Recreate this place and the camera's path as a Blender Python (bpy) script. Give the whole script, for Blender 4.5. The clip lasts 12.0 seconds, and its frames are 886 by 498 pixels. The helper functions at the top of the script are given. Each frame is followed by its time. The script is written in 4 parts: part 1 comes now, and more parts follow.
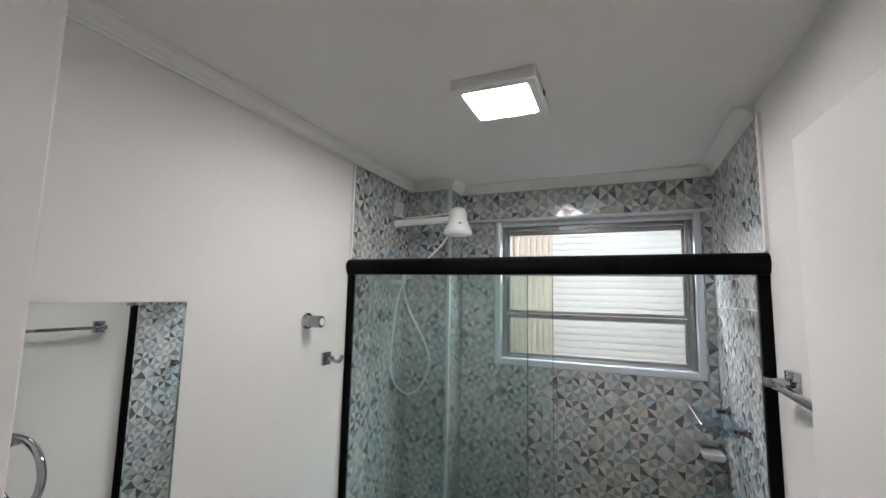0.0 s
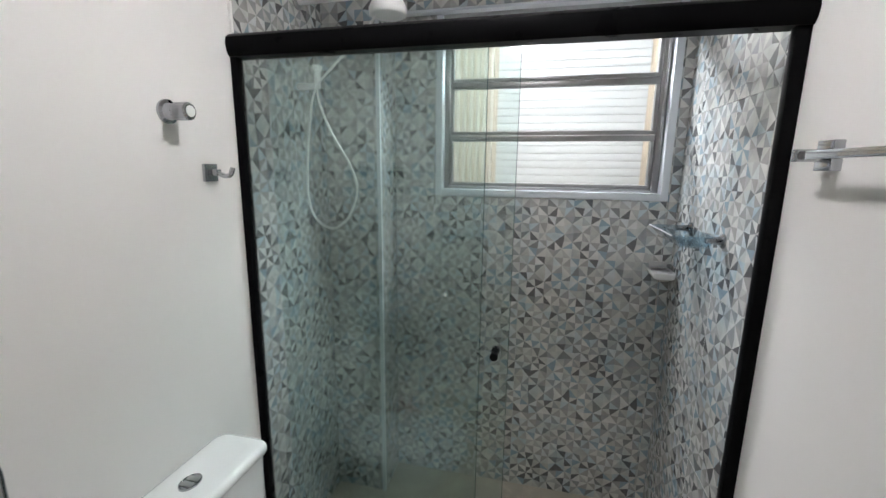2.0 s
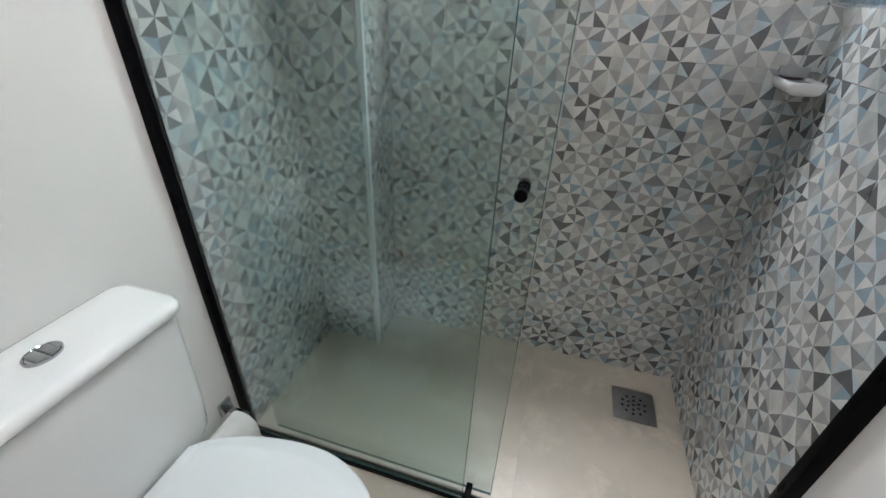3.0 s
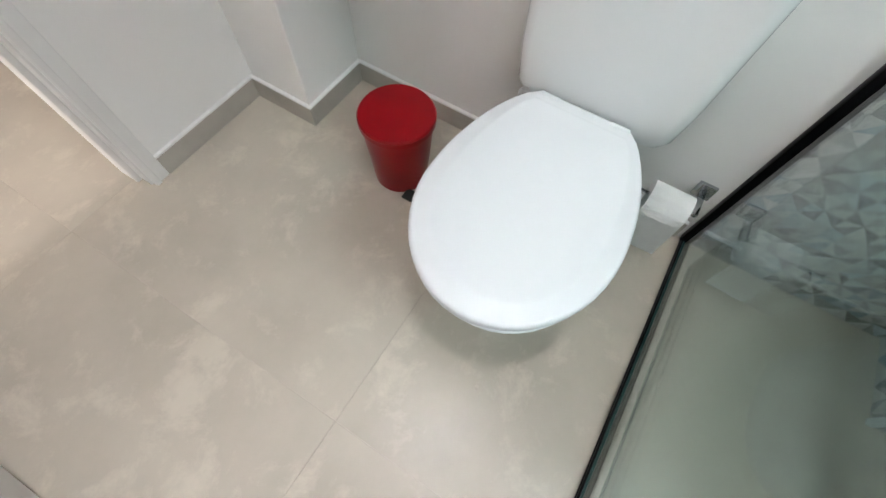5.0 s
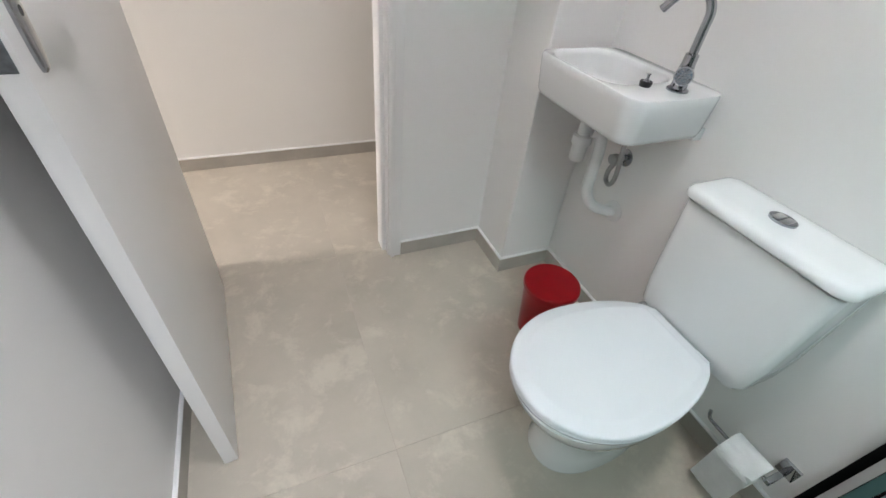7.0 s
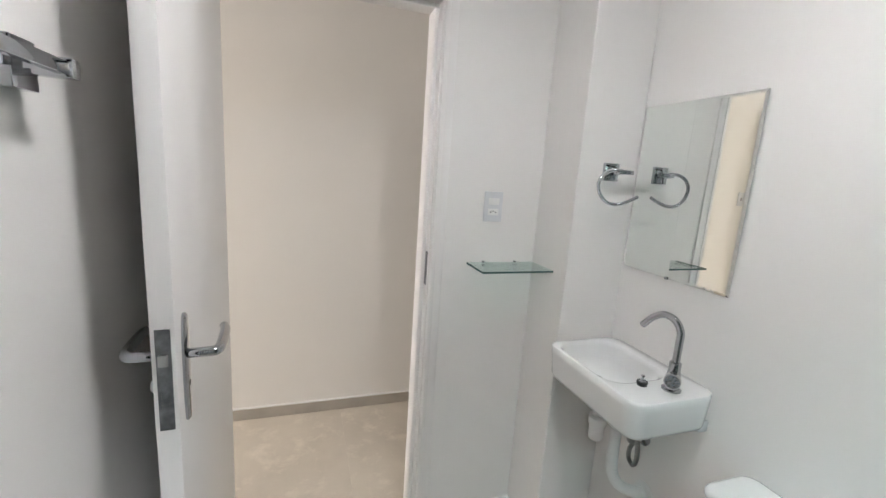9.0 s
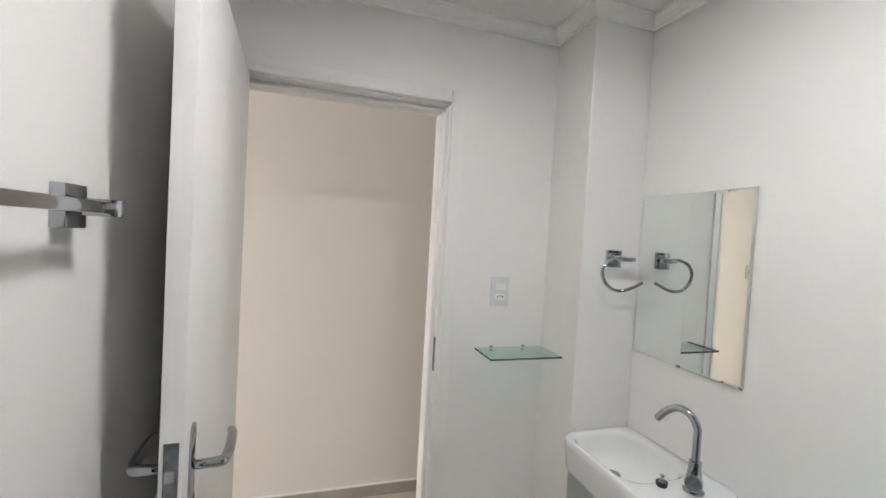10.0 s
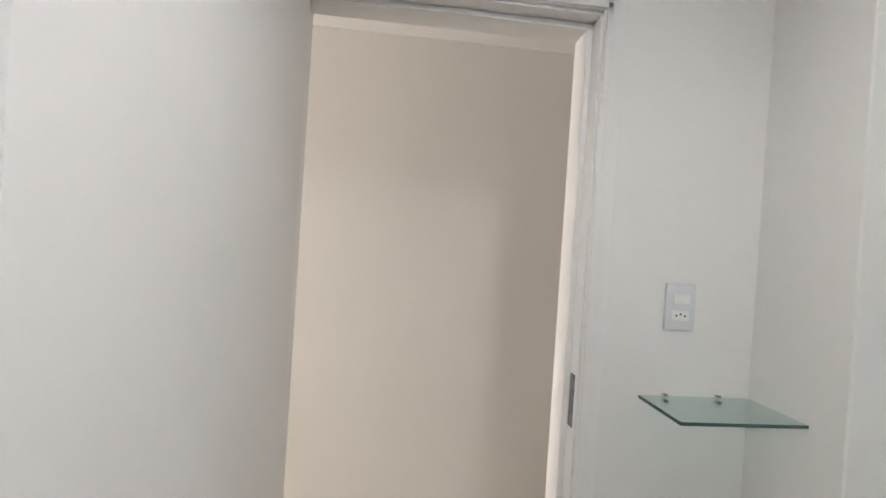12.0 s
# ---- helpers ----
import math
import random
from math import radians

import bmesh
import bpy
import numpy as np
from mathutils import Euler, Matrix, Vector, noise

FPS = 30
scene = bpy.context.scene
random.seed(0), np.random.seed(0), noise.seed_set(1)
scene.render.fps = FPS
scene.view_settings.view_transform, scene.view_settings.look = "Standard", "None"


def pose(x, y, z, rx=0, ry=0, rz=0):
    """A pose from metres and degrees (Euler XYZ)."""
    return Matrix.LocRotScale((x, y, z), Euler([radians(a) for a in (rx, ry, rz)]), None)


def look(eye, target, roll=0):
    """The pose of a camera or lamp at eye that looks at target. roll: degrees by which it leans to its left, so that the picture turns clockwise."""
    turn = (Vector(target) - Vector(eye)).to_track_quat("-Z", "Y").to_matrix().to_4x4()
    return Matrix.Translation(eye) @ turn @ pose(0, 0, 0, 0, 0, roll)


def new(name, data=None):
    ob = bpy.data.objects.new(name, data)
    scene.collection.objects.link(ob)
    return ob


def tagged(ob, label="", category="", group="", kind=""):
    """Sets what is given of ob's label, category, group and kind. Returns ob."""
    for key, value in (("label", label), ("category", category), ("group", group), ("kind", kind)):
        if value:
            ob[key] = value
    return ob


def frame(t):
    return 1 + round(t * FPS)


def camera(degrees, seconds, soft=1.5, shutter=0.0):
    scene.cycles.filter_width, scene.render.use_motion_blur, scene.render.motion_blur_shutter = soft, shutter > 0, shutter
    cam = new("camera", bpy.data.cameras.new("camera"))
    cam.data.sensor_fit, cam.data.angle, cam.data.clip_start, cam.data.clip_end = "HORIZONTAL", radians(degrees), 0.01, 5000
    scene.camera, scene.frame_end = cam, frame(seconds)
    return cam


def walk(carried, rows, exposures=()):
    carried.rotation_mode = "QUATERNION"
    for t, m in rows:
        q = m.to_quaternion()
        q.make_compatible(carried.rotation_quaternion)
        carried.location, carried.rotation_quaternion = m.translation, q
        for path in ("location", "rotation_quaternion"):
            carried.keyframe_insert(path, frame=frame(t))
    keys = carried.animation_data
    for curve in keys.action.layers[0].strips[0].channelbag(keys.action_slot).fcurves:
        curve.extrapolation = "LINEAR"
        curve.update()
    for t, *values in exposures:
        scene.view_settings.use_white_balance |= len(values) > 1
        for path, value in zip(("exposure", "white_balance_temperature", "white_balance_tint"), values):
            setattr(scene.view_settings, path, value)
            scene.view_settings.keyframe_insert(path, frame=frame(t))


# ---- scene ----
cam = camera(93.93, 12.0)
PATH = [
    (0, (1.079, -0.105, 1.83), (0.301, 1.724, 2.05), 1.2),
    (0.5, (1.088, -0.089, 1.788), (0.333, 1.756, 1.945), 0.9),
    (1, (1.074, -0.043, 1.737), (0.404, 1.839, 1.811), 1.1),
    (1.5, (0.993, 0.065, 1.677), (0.453, 1.989, 1.583), 0.9),
    (2, (0.93, 0.243, 1.591), (0.482, 2.154, 1.207), 0.7),
    (2.5, (0.886, 0.488, 1.45), (0.492, 2.314, 0.736), 0.8),
    (2.7, (0.884, 0.576, 1.411), (0.499, 2.339, 0.549), 1.0),
    (4.3, (0.796, 1.073, 1.04), (-0.072, 1.412, -0.73), 8.9),
    (4.5, (0.818, 1.06, 1.046), (-0.058, 1.155, -0.75), 8.2),
    (5, (0.863, 1.06, 1.044), (0.085, 0.658, -0.754), 5.1),
    (5.5, (1.044, 1.147, 1.03), (0.422, 0.461, -0.743), 9.0),
    (6, (1.12, 1.246, 1.088), (0.483, 0.384, -0.601), 11.4),
    (6.5, (1.1, 1.328, 1.176), (0.43, 0.207, -0.339), 9.5),
    (7, (1.095, 1.382, 1.266), (0.428, 0.006, -0.023), 6.1),
    (7.5, (1.105, 1.406, 1.351), (0.425, -0.163, 0.313), 5.3),
    (7.7, (1.106, 1.416, 1.379), (0.426, -0.212, 0.437), 5.1),
    (9.3, (1.159, 1.489, 1.55), (0.53, -0.391, 1.289), 3.6),
    (9.5, (1.161, 1.498, 1.561), (0.543, -0.393, 1.362), 3.4),
    (10, (1.159, 1.494, 1.61), (0.565, -0.415, 1.553), 3.2),
    (10.5, (1.152, 1.453, 1.649), (0.581, -0.463, 1.702), 2.9),
    (11, (1.165, 1.333, 1.605), (0.656, -0.6, 1.669), 2.8),
    (11.5, (1.146, 1.18, 1.543), (0.80, -0.79, 1.582), 3.3),
    (12, (1.137, 0.968, 1.521), (0.952, -1.023, 1.507), 3.7),
]
EXPOSURES = [(0, -0.34, 6500, 11), (1.5, -0.22, 6470, 11), (2.5, -0.05, 6490, 12), (4.5, 0.52, 6490, 14), (6.0, 0.27, 6380, 11), (7.5, 0.24, 6310, 12), (9.5, 0.12, 6450, 10), (12, 0.07, 6510, 10)]
walk(cam, [(t, look(eye, target, roll)) for t, eye, target, roll in PATH], EXPOSURES)

# ---- light ----
world = bpy.data.worlds.new("sky")
scene.world = world
world.use_nodes = True
wn = world.node_tree
sky = wn.nodes.new("ShaderNodeTexSky")
sky.sky_type, sky.sun_disc = "NISHITA", False
sky.sun_elevation, sky.sun_rotation = radians(52), radians(190)
wn.links.new(sky.outputs[0], wn.nodes["Background"].inputs[0])
wn.nodes["Background"].inputs[1].default_value = 0.055

sun = new("sun", bpy.data.lights.new("sun", "SUN"))
sun.data.energy, sun.data.angle, sun.data.color = 1.8, radians(0.5), (1, 0.95, 0.88)
sun.matrix_world = look((0.2, -3.0, 5.0), (0.5, 0.0, 1.2))

skylight = new("skylight_at_window", bpy.data.lights.new("skylight_at_window", "AREA"))
skylight.data.shape, skylight.data.size, skylight.data.size_y = "RECTANGLE", 0.95, 0.22
skylight.data.energy, skylight.data.color = 120, (0.90, 0.96, 1.0)
skylight.matrix_world = look((0.945, 2.36, 2.40), (0.945, 0.6, 1.4))

# lamp added at the unseen east end, for daylight assumed from that side
hall_light = new("added_hall_daylight", bpy.data.lights.new("added_hall_daylight", "AREA"))
hall_light.data.shape, hall_light.data.size, hall_light.data.size_y = "RECTANGLE", 0.78, 1.16
hall_light.data.energy, hall_light.data.color = 250, (1.0, 0.95, 0.905)
hall_light.matrix_world = look((6.53, -0.52, 1.55), (1.0, -0.62, 1.2))

LAMP_GLOW = 114.0

# ---- materials ----
def nodes_of(name):
    m = bpy.data.materials.new(name)
    m.use_nodes = True
    n = m.node_tree
    return m, n, n.nodes["Principled BSDF"]


def surface(name, colour, rough=0.5, metal=0.0, vary=0.06, scale=3.0, grain=0.0, grain_scale=200.0, coat=0.0, stain=None):
    """A plain material with two scales of variation and a fine relief."""
    m, n, b = nodes_of(name)
    b.inputs["Metallic"].default_value = metal
    b.inputs["Coat Weight"].default_value = coat
    at = n.nodes.new("ShaderNodeTexCoord")
    big = n.nodes.new("ShaderNodeTexNoise")
    big.inputs["Scale"].default_value, big.inputs["Detail"].default_value = scale, 6
    n.links.new(at.outputs["Object"], big.inputs["Vector"])
    ramp = n.nodes.new("ShaderNodeValToRGB")
    lo = [c * (1 - vary) for c in (stain or colour)]
    hi = [min(1, c * (1 + vary * 0.6)) for c in colour]
    ramp.color_ramp.elements[0].position, ramp.color_ramp.elements[1].position = 0.32, 0.68
    ramp.color_ramp.elements[0].color, ramp.color_ramp.elements[1].color = (*lo, 1), (*hi, 1)
    n.links.new(big.outputs[0], ramp.inputs[0])
    n.links.new(ramp.outputs[0], b.inputs["Base Color"])
    fine = n.nodes.new("ShaderNodeTexNoise")
    fine.inputs["Scale"].default_value, fine.inputs["Detail"].default_value = grain_scale, 3
    n.links.new(at.outputs["Object"], fine.inputs["Vector"])
    spread = n.nodes.new("ShaderNodeMapRange")
    spread.inputs[3].default_value, spread.inputs[4].default_value = max(0.02, rough * 0.85), min(1, rough * 1.2)
    n.links.new(big.outputs[0], spread.inputs[0])
    n.links.new(spread.outputs[0], b.inputs["Roughness"])
    if grain:
        bump = n.nodes.new("ShaderNodeBump")
        bump.inputs["Strength"].default_value, bump.inputs["Distance"].default_value = grain, 0.002
        n.links.new(fine.outputs[0], bump.inputs["Height"])
        n.links.new(bump.outputs[0], b.inputs["Normal"])
    return m


def stone_tile(name, light, dark):
    """Beige porcelain with clouds, pale streaks and a satin sheen, shifted tile by tile."""
    m, n, b = nodes_of(name)
    at, info = n.nodes.new("ShaderNodeTexCoord"), n.nodes.new("ShaderNodeObjectInfo")
    move = n.nodes.new("ShaderNodeVectorMath")
    move.operation = "MULTIPLY_ADD"
    move.inputs[1].default_value = (1, 1, 1)
    mul = n.nodes.new("ShaderNodeMath")
    mul.operation, mul.inputs[1].default_value = "MULTIPLY", 37.0
    n.links.new(info.outputs["Random"], mul.inputs[0])
    n.links.new(at.outputs["Object"], move.inputs[0])
    n.links.new(mul.outputs[0], move.inputs[2])
    cloud = n.nodes.new("ShaderNodeTexNoise")
    cloud.inputs["Scale"].default_value, cloud.inputs["Detail"].default_value, cloud.inputs["Roughness"].default_value = 3.2, 8, 0.62
    streak = n.nodes.new("ShaderNodeTexNoise")
    streak.inputs["Scale"].default_value, streak.inputs["Detail"].default_value, streak.inputs["Distortion"].default_value = 7.5, 10, 0.25
    streak.inputs["Roughness"].default_value = 0.68
    for t in (cloud, streak):
        n.links.new(move.outputs[0], t.inputs["Vector"])
    ramp = n.nodes.new("ShaderNodeValToRGB")
    ramp.color_ramp.elements[0].position, ramp.color_ramp.elements[1].position = 0.3, 0.7
    ramp.color_ramp.elements[0].color, ramp.color_ramp.elements[1].color = (*dark, 1), (*light, 1)
    n.links.new(cloud.outputs[0], ramp.inputs[0])
    cut = n.nodes.new("ShaderNodeMapRange")
    cut.inputs[1].default_value, cut.inputs[2].default_value, cut.inputs[4].default_value = 0.52, 0.66, 0.55
    n.links.new(streak.outputs[0], cut.inputs[0])
    mix = n.nodes.new("ShaderNodeMix")
    mix.data_type = "RGBA"
    mix.inputs[7].default_value = (*[min(1, c * 1.25) for c in light], 1)
    n.links.new(cut.outputs[0], mix.inputs[0])
    n.links.new(ramp.outputs[0], mix.inputs[6])
    n.links.new(mix.outputs[2], b.inputs["Base Color"])
    spread = n.nodes.new("ShaderNodeMapRange")
    spread.inputs[3].default_value, spread.inputs[4].default_value = 0.27, 0.42
    n.links.new(cloud.outputs[0], spread.inputs[0])
    n.links.new(spread.outputs[0], b.inputs["Roughness"])
    bump = n.nodes.new("ShaderNodeBump")
    bump.inputs["Strength"].default_value, bump.inputs["Distance"].default_value = 0.06, 0.003
    n.links.new(streak.outputs[0], bump.inputs["Height"])
    n.links.new(bump.outputs[0], b.inputs["Normal"])
    return m


def facet_tile(name, tones):
    """Printed ceramic: each triangle takes one of a set of greys and blue-greys, with a soft fleck."""
    m, n, b = nodes_of(name)
    geo, info = n.nodes.new("ShaderNodeNewGeometry"), n.nodes.new("ShaderNodeObjectInfo")
    add, fract = n.nodes.new("ShaderNodeMath"), n.nodes.new("ShaderNodeMath")
    add.operation, fract.operation = "ADD", "FRACT"
    n.links.new(geo.outputs["Random Per Island"], add.inputs[0])
    n.links.new(info.outputs["Random"], add.inputs[1])
    n.links.new(add.outputs[0], fract.inputs[0])
    ramp = n.nodes.new("ShaderNodeValToRGB")
    ramp.color_ramp.interpolation = "CONSTANT"
    for k, (p, c) in enumerate(tones):
        e = ramp.color_ramp.elements[k] if k < 2 else ramp.color_ramp.elements.new(p)
        e.position, e.color = p, (*c, 1)
    n.links.new(fract.outputs[0], ramp.inputs[0])
    at = n.nodes.new("ShaderNodeTexCoord")
    fleck = n.nodes.new("ShaderNodeTexNoise")
    fleck.inputs["Scale"].default_value, fleck.inputs["Detail"].default_value = 26, 7
    n.links.new(at.outputs["Object"], fleck.inputs["Vector"])
    tone = n.nodes.new("ShaderNodeMapRange")
    tone.inputs[3].default_value, tone.inputs[4].default_value = 0.72, 1.28
    n.links.new(fleck.outputs[0], tone.inputs[0])
    mix = n.nodes.new("ShaderNodeVectorMath")
    mix.operation = "MULTIPLY"
    n.links.new(ramp.outputs[0], mix.inputs[0])
    n.links.new(tone.outputs[0], mix.inputs[1])
    # bluish print clouds over the greys
    cloud = n.nodes.new("ShaderNodeTexNoise")
    cloud.inputs["Scale"].default_value, cloud.inputs["Detail"].default_value = 8, 3
    shift = n.nodes.new("ShaderNodeVectorMath")
    shift.operation = "ADD"
    n.links.new(at.outputs["Object"], shift.inputs[0])
    n.links.new(info.outputs["Random"], shift.inputs[1])
    n.links.new(shift.outputs[0], cloud.inputs["Vector"])
    blue = n.nodes.new("ShaderNodeMapRange")
    blue.inputs[1].default_value, blue.inputs[2].default_value, blue.inputs[4].default_value = 0.52, 0.68, 0.6
    n.links.new(cloud.outputs[0], blue.inputs[0])
    wash = n.nodes.new("ShaderNodeMix")
    wash.data_type, wash.blend_type = "RGBA", "MULTIPLY"
    wash.inputs[7].default_value = (0.74, 0.90, 1.0, 1)
    n.links.new(blue.outputs[0], wash.inputs[0])
    n.links.new(mix.outputs[0], wash.inputs[6])
    n.links.new(wash.outputs[2], b.inputs["Base Color"])
    b.inputs["Roughness"].default_value = 0.16
    b.inputs["IOR"].default_value = 1.8
    return m


def glass(name, tint, rough=0.0, gloss=1.0):
    """A thin sheet: tinted see-through, with mirror gloss by Fresnel."""
    m, n, b = nodes_of(name)
    n.nodes.remove(b)
    clear, shine = n.nodes.new("ShaderNodeBsdfTransparent"), n.nodes.new("ShaderNodeBsdfGlossy")
    clear.inputs[0].default_value = (*tint, 1)
    shine.inputs["Roughness"].default_value = rough
    facing, mix = n.nodes.new("ShaderNodeLayerWeight"), n.nodes.new("ShaderNodeMixShader")
    power, scale = n.nodes.new("ShaderNodeMath"), n.nodes.new("ShaderNodeMath")
    power.operation, power.inputs[1].default_value = "POWER", 5.0
    scale.operation, scale.inputs[1].default_value, scale.inputs[2].default_value = "MULTIPLY_ADD", 0.9 * gloss, 0.04 * gloss
    n.links.new(facing.outputs["Facing"], power.inputs[0])
    n.links.new(power.outputs[0], scale.inputs[0])
    n.links.new(scale.outputs[0], mix.inputs[0])
    n.links.new(clear.outputs[0], mix.inputs[1])
    n.links.new(shine.outputs[0], mix.inputs[2])
    n.links.new(mix.outputs[0], n.nodes["Material Output"].inputs[0])
    return m


def glowing(name, colour, strength):
    m, n, b = nodes_of(name)
    b.inputs["Base Color"].default_value = (0.9, 0.9, 0.9, 1)
    b.inputs["Emission Color"].default_value = (*colour, 1)
    b.inputs["Emission Strength"].default_value = strength
    return m


PAINT = surface("white_wall_paint", (0.80, 0.782, 0.765), 0.6, vary=0.025, scale=1.3, grain=0.10, grain_scale=160)
CEIL = surface("ceiling_paint", (0.77, 0.755, 0.74), 0.8, vary=0.03, scale=1.1, grain=0.10, grain_scale=120)
HALLPAINT = surface("hall_wall_paint", (0.80, 0.775, 0.74), 0.85, vary=0.025, scale=1.2, grain=0.08, grain_scale=150)
PLASTER = surface("cornice_plaster", (0.82, 0.81, 0.79), 0.6, vary=0.04, scale=9, grain=0.12, grain_scale=90)
DOORPAINT = surface("door_enamel", (0.79, 0.775, 0.765), 0.36, vary=0.02, scale=2, grain=0.03, grain_scale=140)
FLOOR = stone_tile("beige_porcelain", (0.50, 0.448, 0.375), (0.41, 0.365, 0.305))
SKIRT = surface("skirting_porcelain", (0.42, 0.385, 0.34), 0.38, vary=0.12, scale=7)
GROUT = surface("grout", (0.49, 0.435, 0.37), 0.7, vary=0.12, scale=30, grain=0.3)
WALLGROUT = surface("wall_grout", (0.45, 0.46, 0.46), 0.9, vary=0.1, scale=30)
FACET_PALE = facet_tile("faceted_ceramic_pale", [(0.0, (0.54, 0.53, 0.51)), (0.25, (0.49, 0.49, 0.475)), (0.45, (0.52, 0.54, 0.55)), (0.62, (0.60, 0.595, 0.58)), (0.78, (0.44, 0.43, 0.41)), (0.90, (0.42, 0.48, 0.52))])
FACET_DARK = facet_tile("faceted_ceramic_dark", [(0.0, (0.33, 0.325, 0.315)), (0.26, (0.12, 0.12, 0.122)), (0.42, (0.29, 0.30, 0.305)), (0.60, (0.40, 0.40, 0.39)), (0.74, (0.20, 0.205, 0.21)), (0.87, (0.25, 0.32, 0.365))])
CERAMIC = surface("white_china", (0.79, 0.79, 0.79), 0.07, vary=0.015, scale=2, coat=0.5)
SEATPLASTIC = surface("white_seat_plastic", (0.70, 0.70, 0.72), 0.10, vary=0.015, scale=2)
PLASTIC = surface("white_plastic", (0.78, 0.78, 0.77), 0.3, vary=0.03, scale=12)
GREYPLASTIC = surface("pale_grey_plastic", (0.66, 0.67, 0.69), 0.35, vary=0.03, scale=12)
RED = surface("red_plastic", (0.25, 0.004, 0.007), 0.30, vary=0.10, scale=14, grain=0.04, grain_scale=120)
RED.node_tree.nodes["Principled BSDF"].inputs["Specular IOR Level"].default_value = 0.25
CHROME = surface("chrome", (0.44, 0.45, 0.47), 0.04, 1.0, vary=0.06, scale=14)
STEEL = surface("brushed_steel", (0.40, 0.40, 0.40), 0.30, 1.0, vary=0.16, scale=18, grain=0.1)
LOCKSTEEL = surface("worn_lock_steel", (0.20, 0.21, 0.22), 0.42, 0.8, vary=0.4, scale=45, grain=0.3)
ALU = surface("grey_aluminium", (0.30, 0.295, 0.295), 0.34, 0.7, vary=0.08, scale=10)
WHITEALU = surface("white_aluminium", (0.60, 0.63, 0.67), 0.35, 0.0, vary=0.04, scale=10)
BLACK = surface("black_aluminium", (0.004, 0.004, 0.0045), 0.28, 0.0, vary=0.2, scale=14)
BLACK.node_tree.nodes["Principled BSDF"].inputs["Specular IOR Level"].default_value = 0.03
RUBBER = surface("black_rubber", (0.02, 0.02, 0.02), 0.6, vary=0.2, scale=20)
TISSUE = surface("toilet_tissue", (0.84, 0.84, 0.83), 0.95, vary=0.04, scale=30, grain=0.35, grain_scale=260)
OUTWALL = surface("cream_render", (0.76, 0.65, 0.53), 0.9, vary=0.05, scale=2, grain=0.3)
OUTCREAM = surface("cream_slat_paint", (0.82, 0.75, 0.66), 0.6, vary=0.03, scale=3)
OUTWHITE = surface("white_shutter_paint", (0.82, 0.82, 0.81), 0.6, vary=0.03, scale=3)
SHEET = glass("green_tempered_glass", (0.918, 0.968, 0.957), gloss=1.7)
EDGEGLASS = surface("green_glass_edge", (0.05, 0.105, 0.10), 0.15, vary=0.1, scale=10)
SHELFGLASS = glass("shelf_glass", (0.88, 0.95, 0.93))
BLUEGLASS = glass("bluish_glass", (0.83, 0.91, 0.955))
PANE = glass("window_glass", (0.95, 0.96, 0.96), rough=0.1)
MIRROR = surface("mirror_silver", (0.90, 0.93, 0.91), 0.0, 1.0, vary=0.0)
MIRROR.node_tree.nodes["Principled BSDF"].inputs["Roughness"].default_value = 0.0
for l in list(MIRROR.node_tree.links):
    if l.to_socket.name == "Roughness":
        MIRROR.node_tree.links.remove(l)
LAMPFACE = glowing("lamp_diffuser", (1.0, 0.985, 0.985), LAMP_GLOW)

# ---- builders ----
BASE = {}


def thing(name, at, label, category, group="", kind=""):
    ob = new(name)
    ob.location = at
    ob.empty_display_size = 0.05
    BASE[ob] = Vector(at)
    return tagged(ob, label, category, group, kind)


def finish(ob, bm, material, smooth):
    bmesh.ops.recalc_face_normals(bm, faces=bm.faces)
    bm.to_mesh(ob.data)
    bm.free()
    ob.data.materials.append(material)
    if smooth:
        ob.data.set_sharp_from_angle(angle=radians(smooth))
        for p in ob.data.polygons:
            p.use_smooth = True


def part(name, bm, material, parent, label="", smooth=35):
    """A mesh made in world metres, laid under its thing or part."""
    ob = new(name, bpy.data.meshes.new(name))
    base = BASE[parent]
    BASE[ob] = base
    bmesh.ops.translate(bm, verts=bm.verts, vec=-base)
    finish(ob, bm, material, smooth)
    ob.parent = parent
    return tagged(ob, label)


def solid(name, bm, material, label, category, group="", kind="", smooth=35):
    """A thing that is one mesh, its origin at the middle of its base."""
    ob = new(name, bpy.data.meshes.new(name))
    xs, ys, zs = zip(*[v.co for v in bm.verts])
    base = Vector(((min(xs) + max(xs)) / 2, (min(ys) + max(ys)) / 2, min(zs)))
    bmesh.ops.translate(bm, verts=bm.verts, vec=-base)
    ob.location = base
    BASE[ob] = base
    finish(ob, bm, material, smooth)
    return tagged(ob, label, category, group, kind)


def box(bm, a, b, bevel=0.0, seg=2):
    """A box from corner a to corner b, its edges rounded."""
    made = bmesh.ops.create_cube(bm, size=1.0)["verts"]
    c, s = (Vector(a) + Vector(b)) / 2, Vector(b) - Vector(a)
    for v in made:
        v.co = Vector((v.co.x * s.x, v.co.y * s.y, v.co.z * s.z)) + c
    if bevel:
        edges = list({e for v in made for e in v.link_edges})
        bmesh.ops.bevel(bm, geom=edges, offset=bevel, segments=seg, affect="EDGES", profile=0.5)
    return bm


def boxes(*pairs, bevel=0.0):
    bm = bmesh.new()
    for a, b in pairs:
        box(bm, a, b, bevel)
    return bm


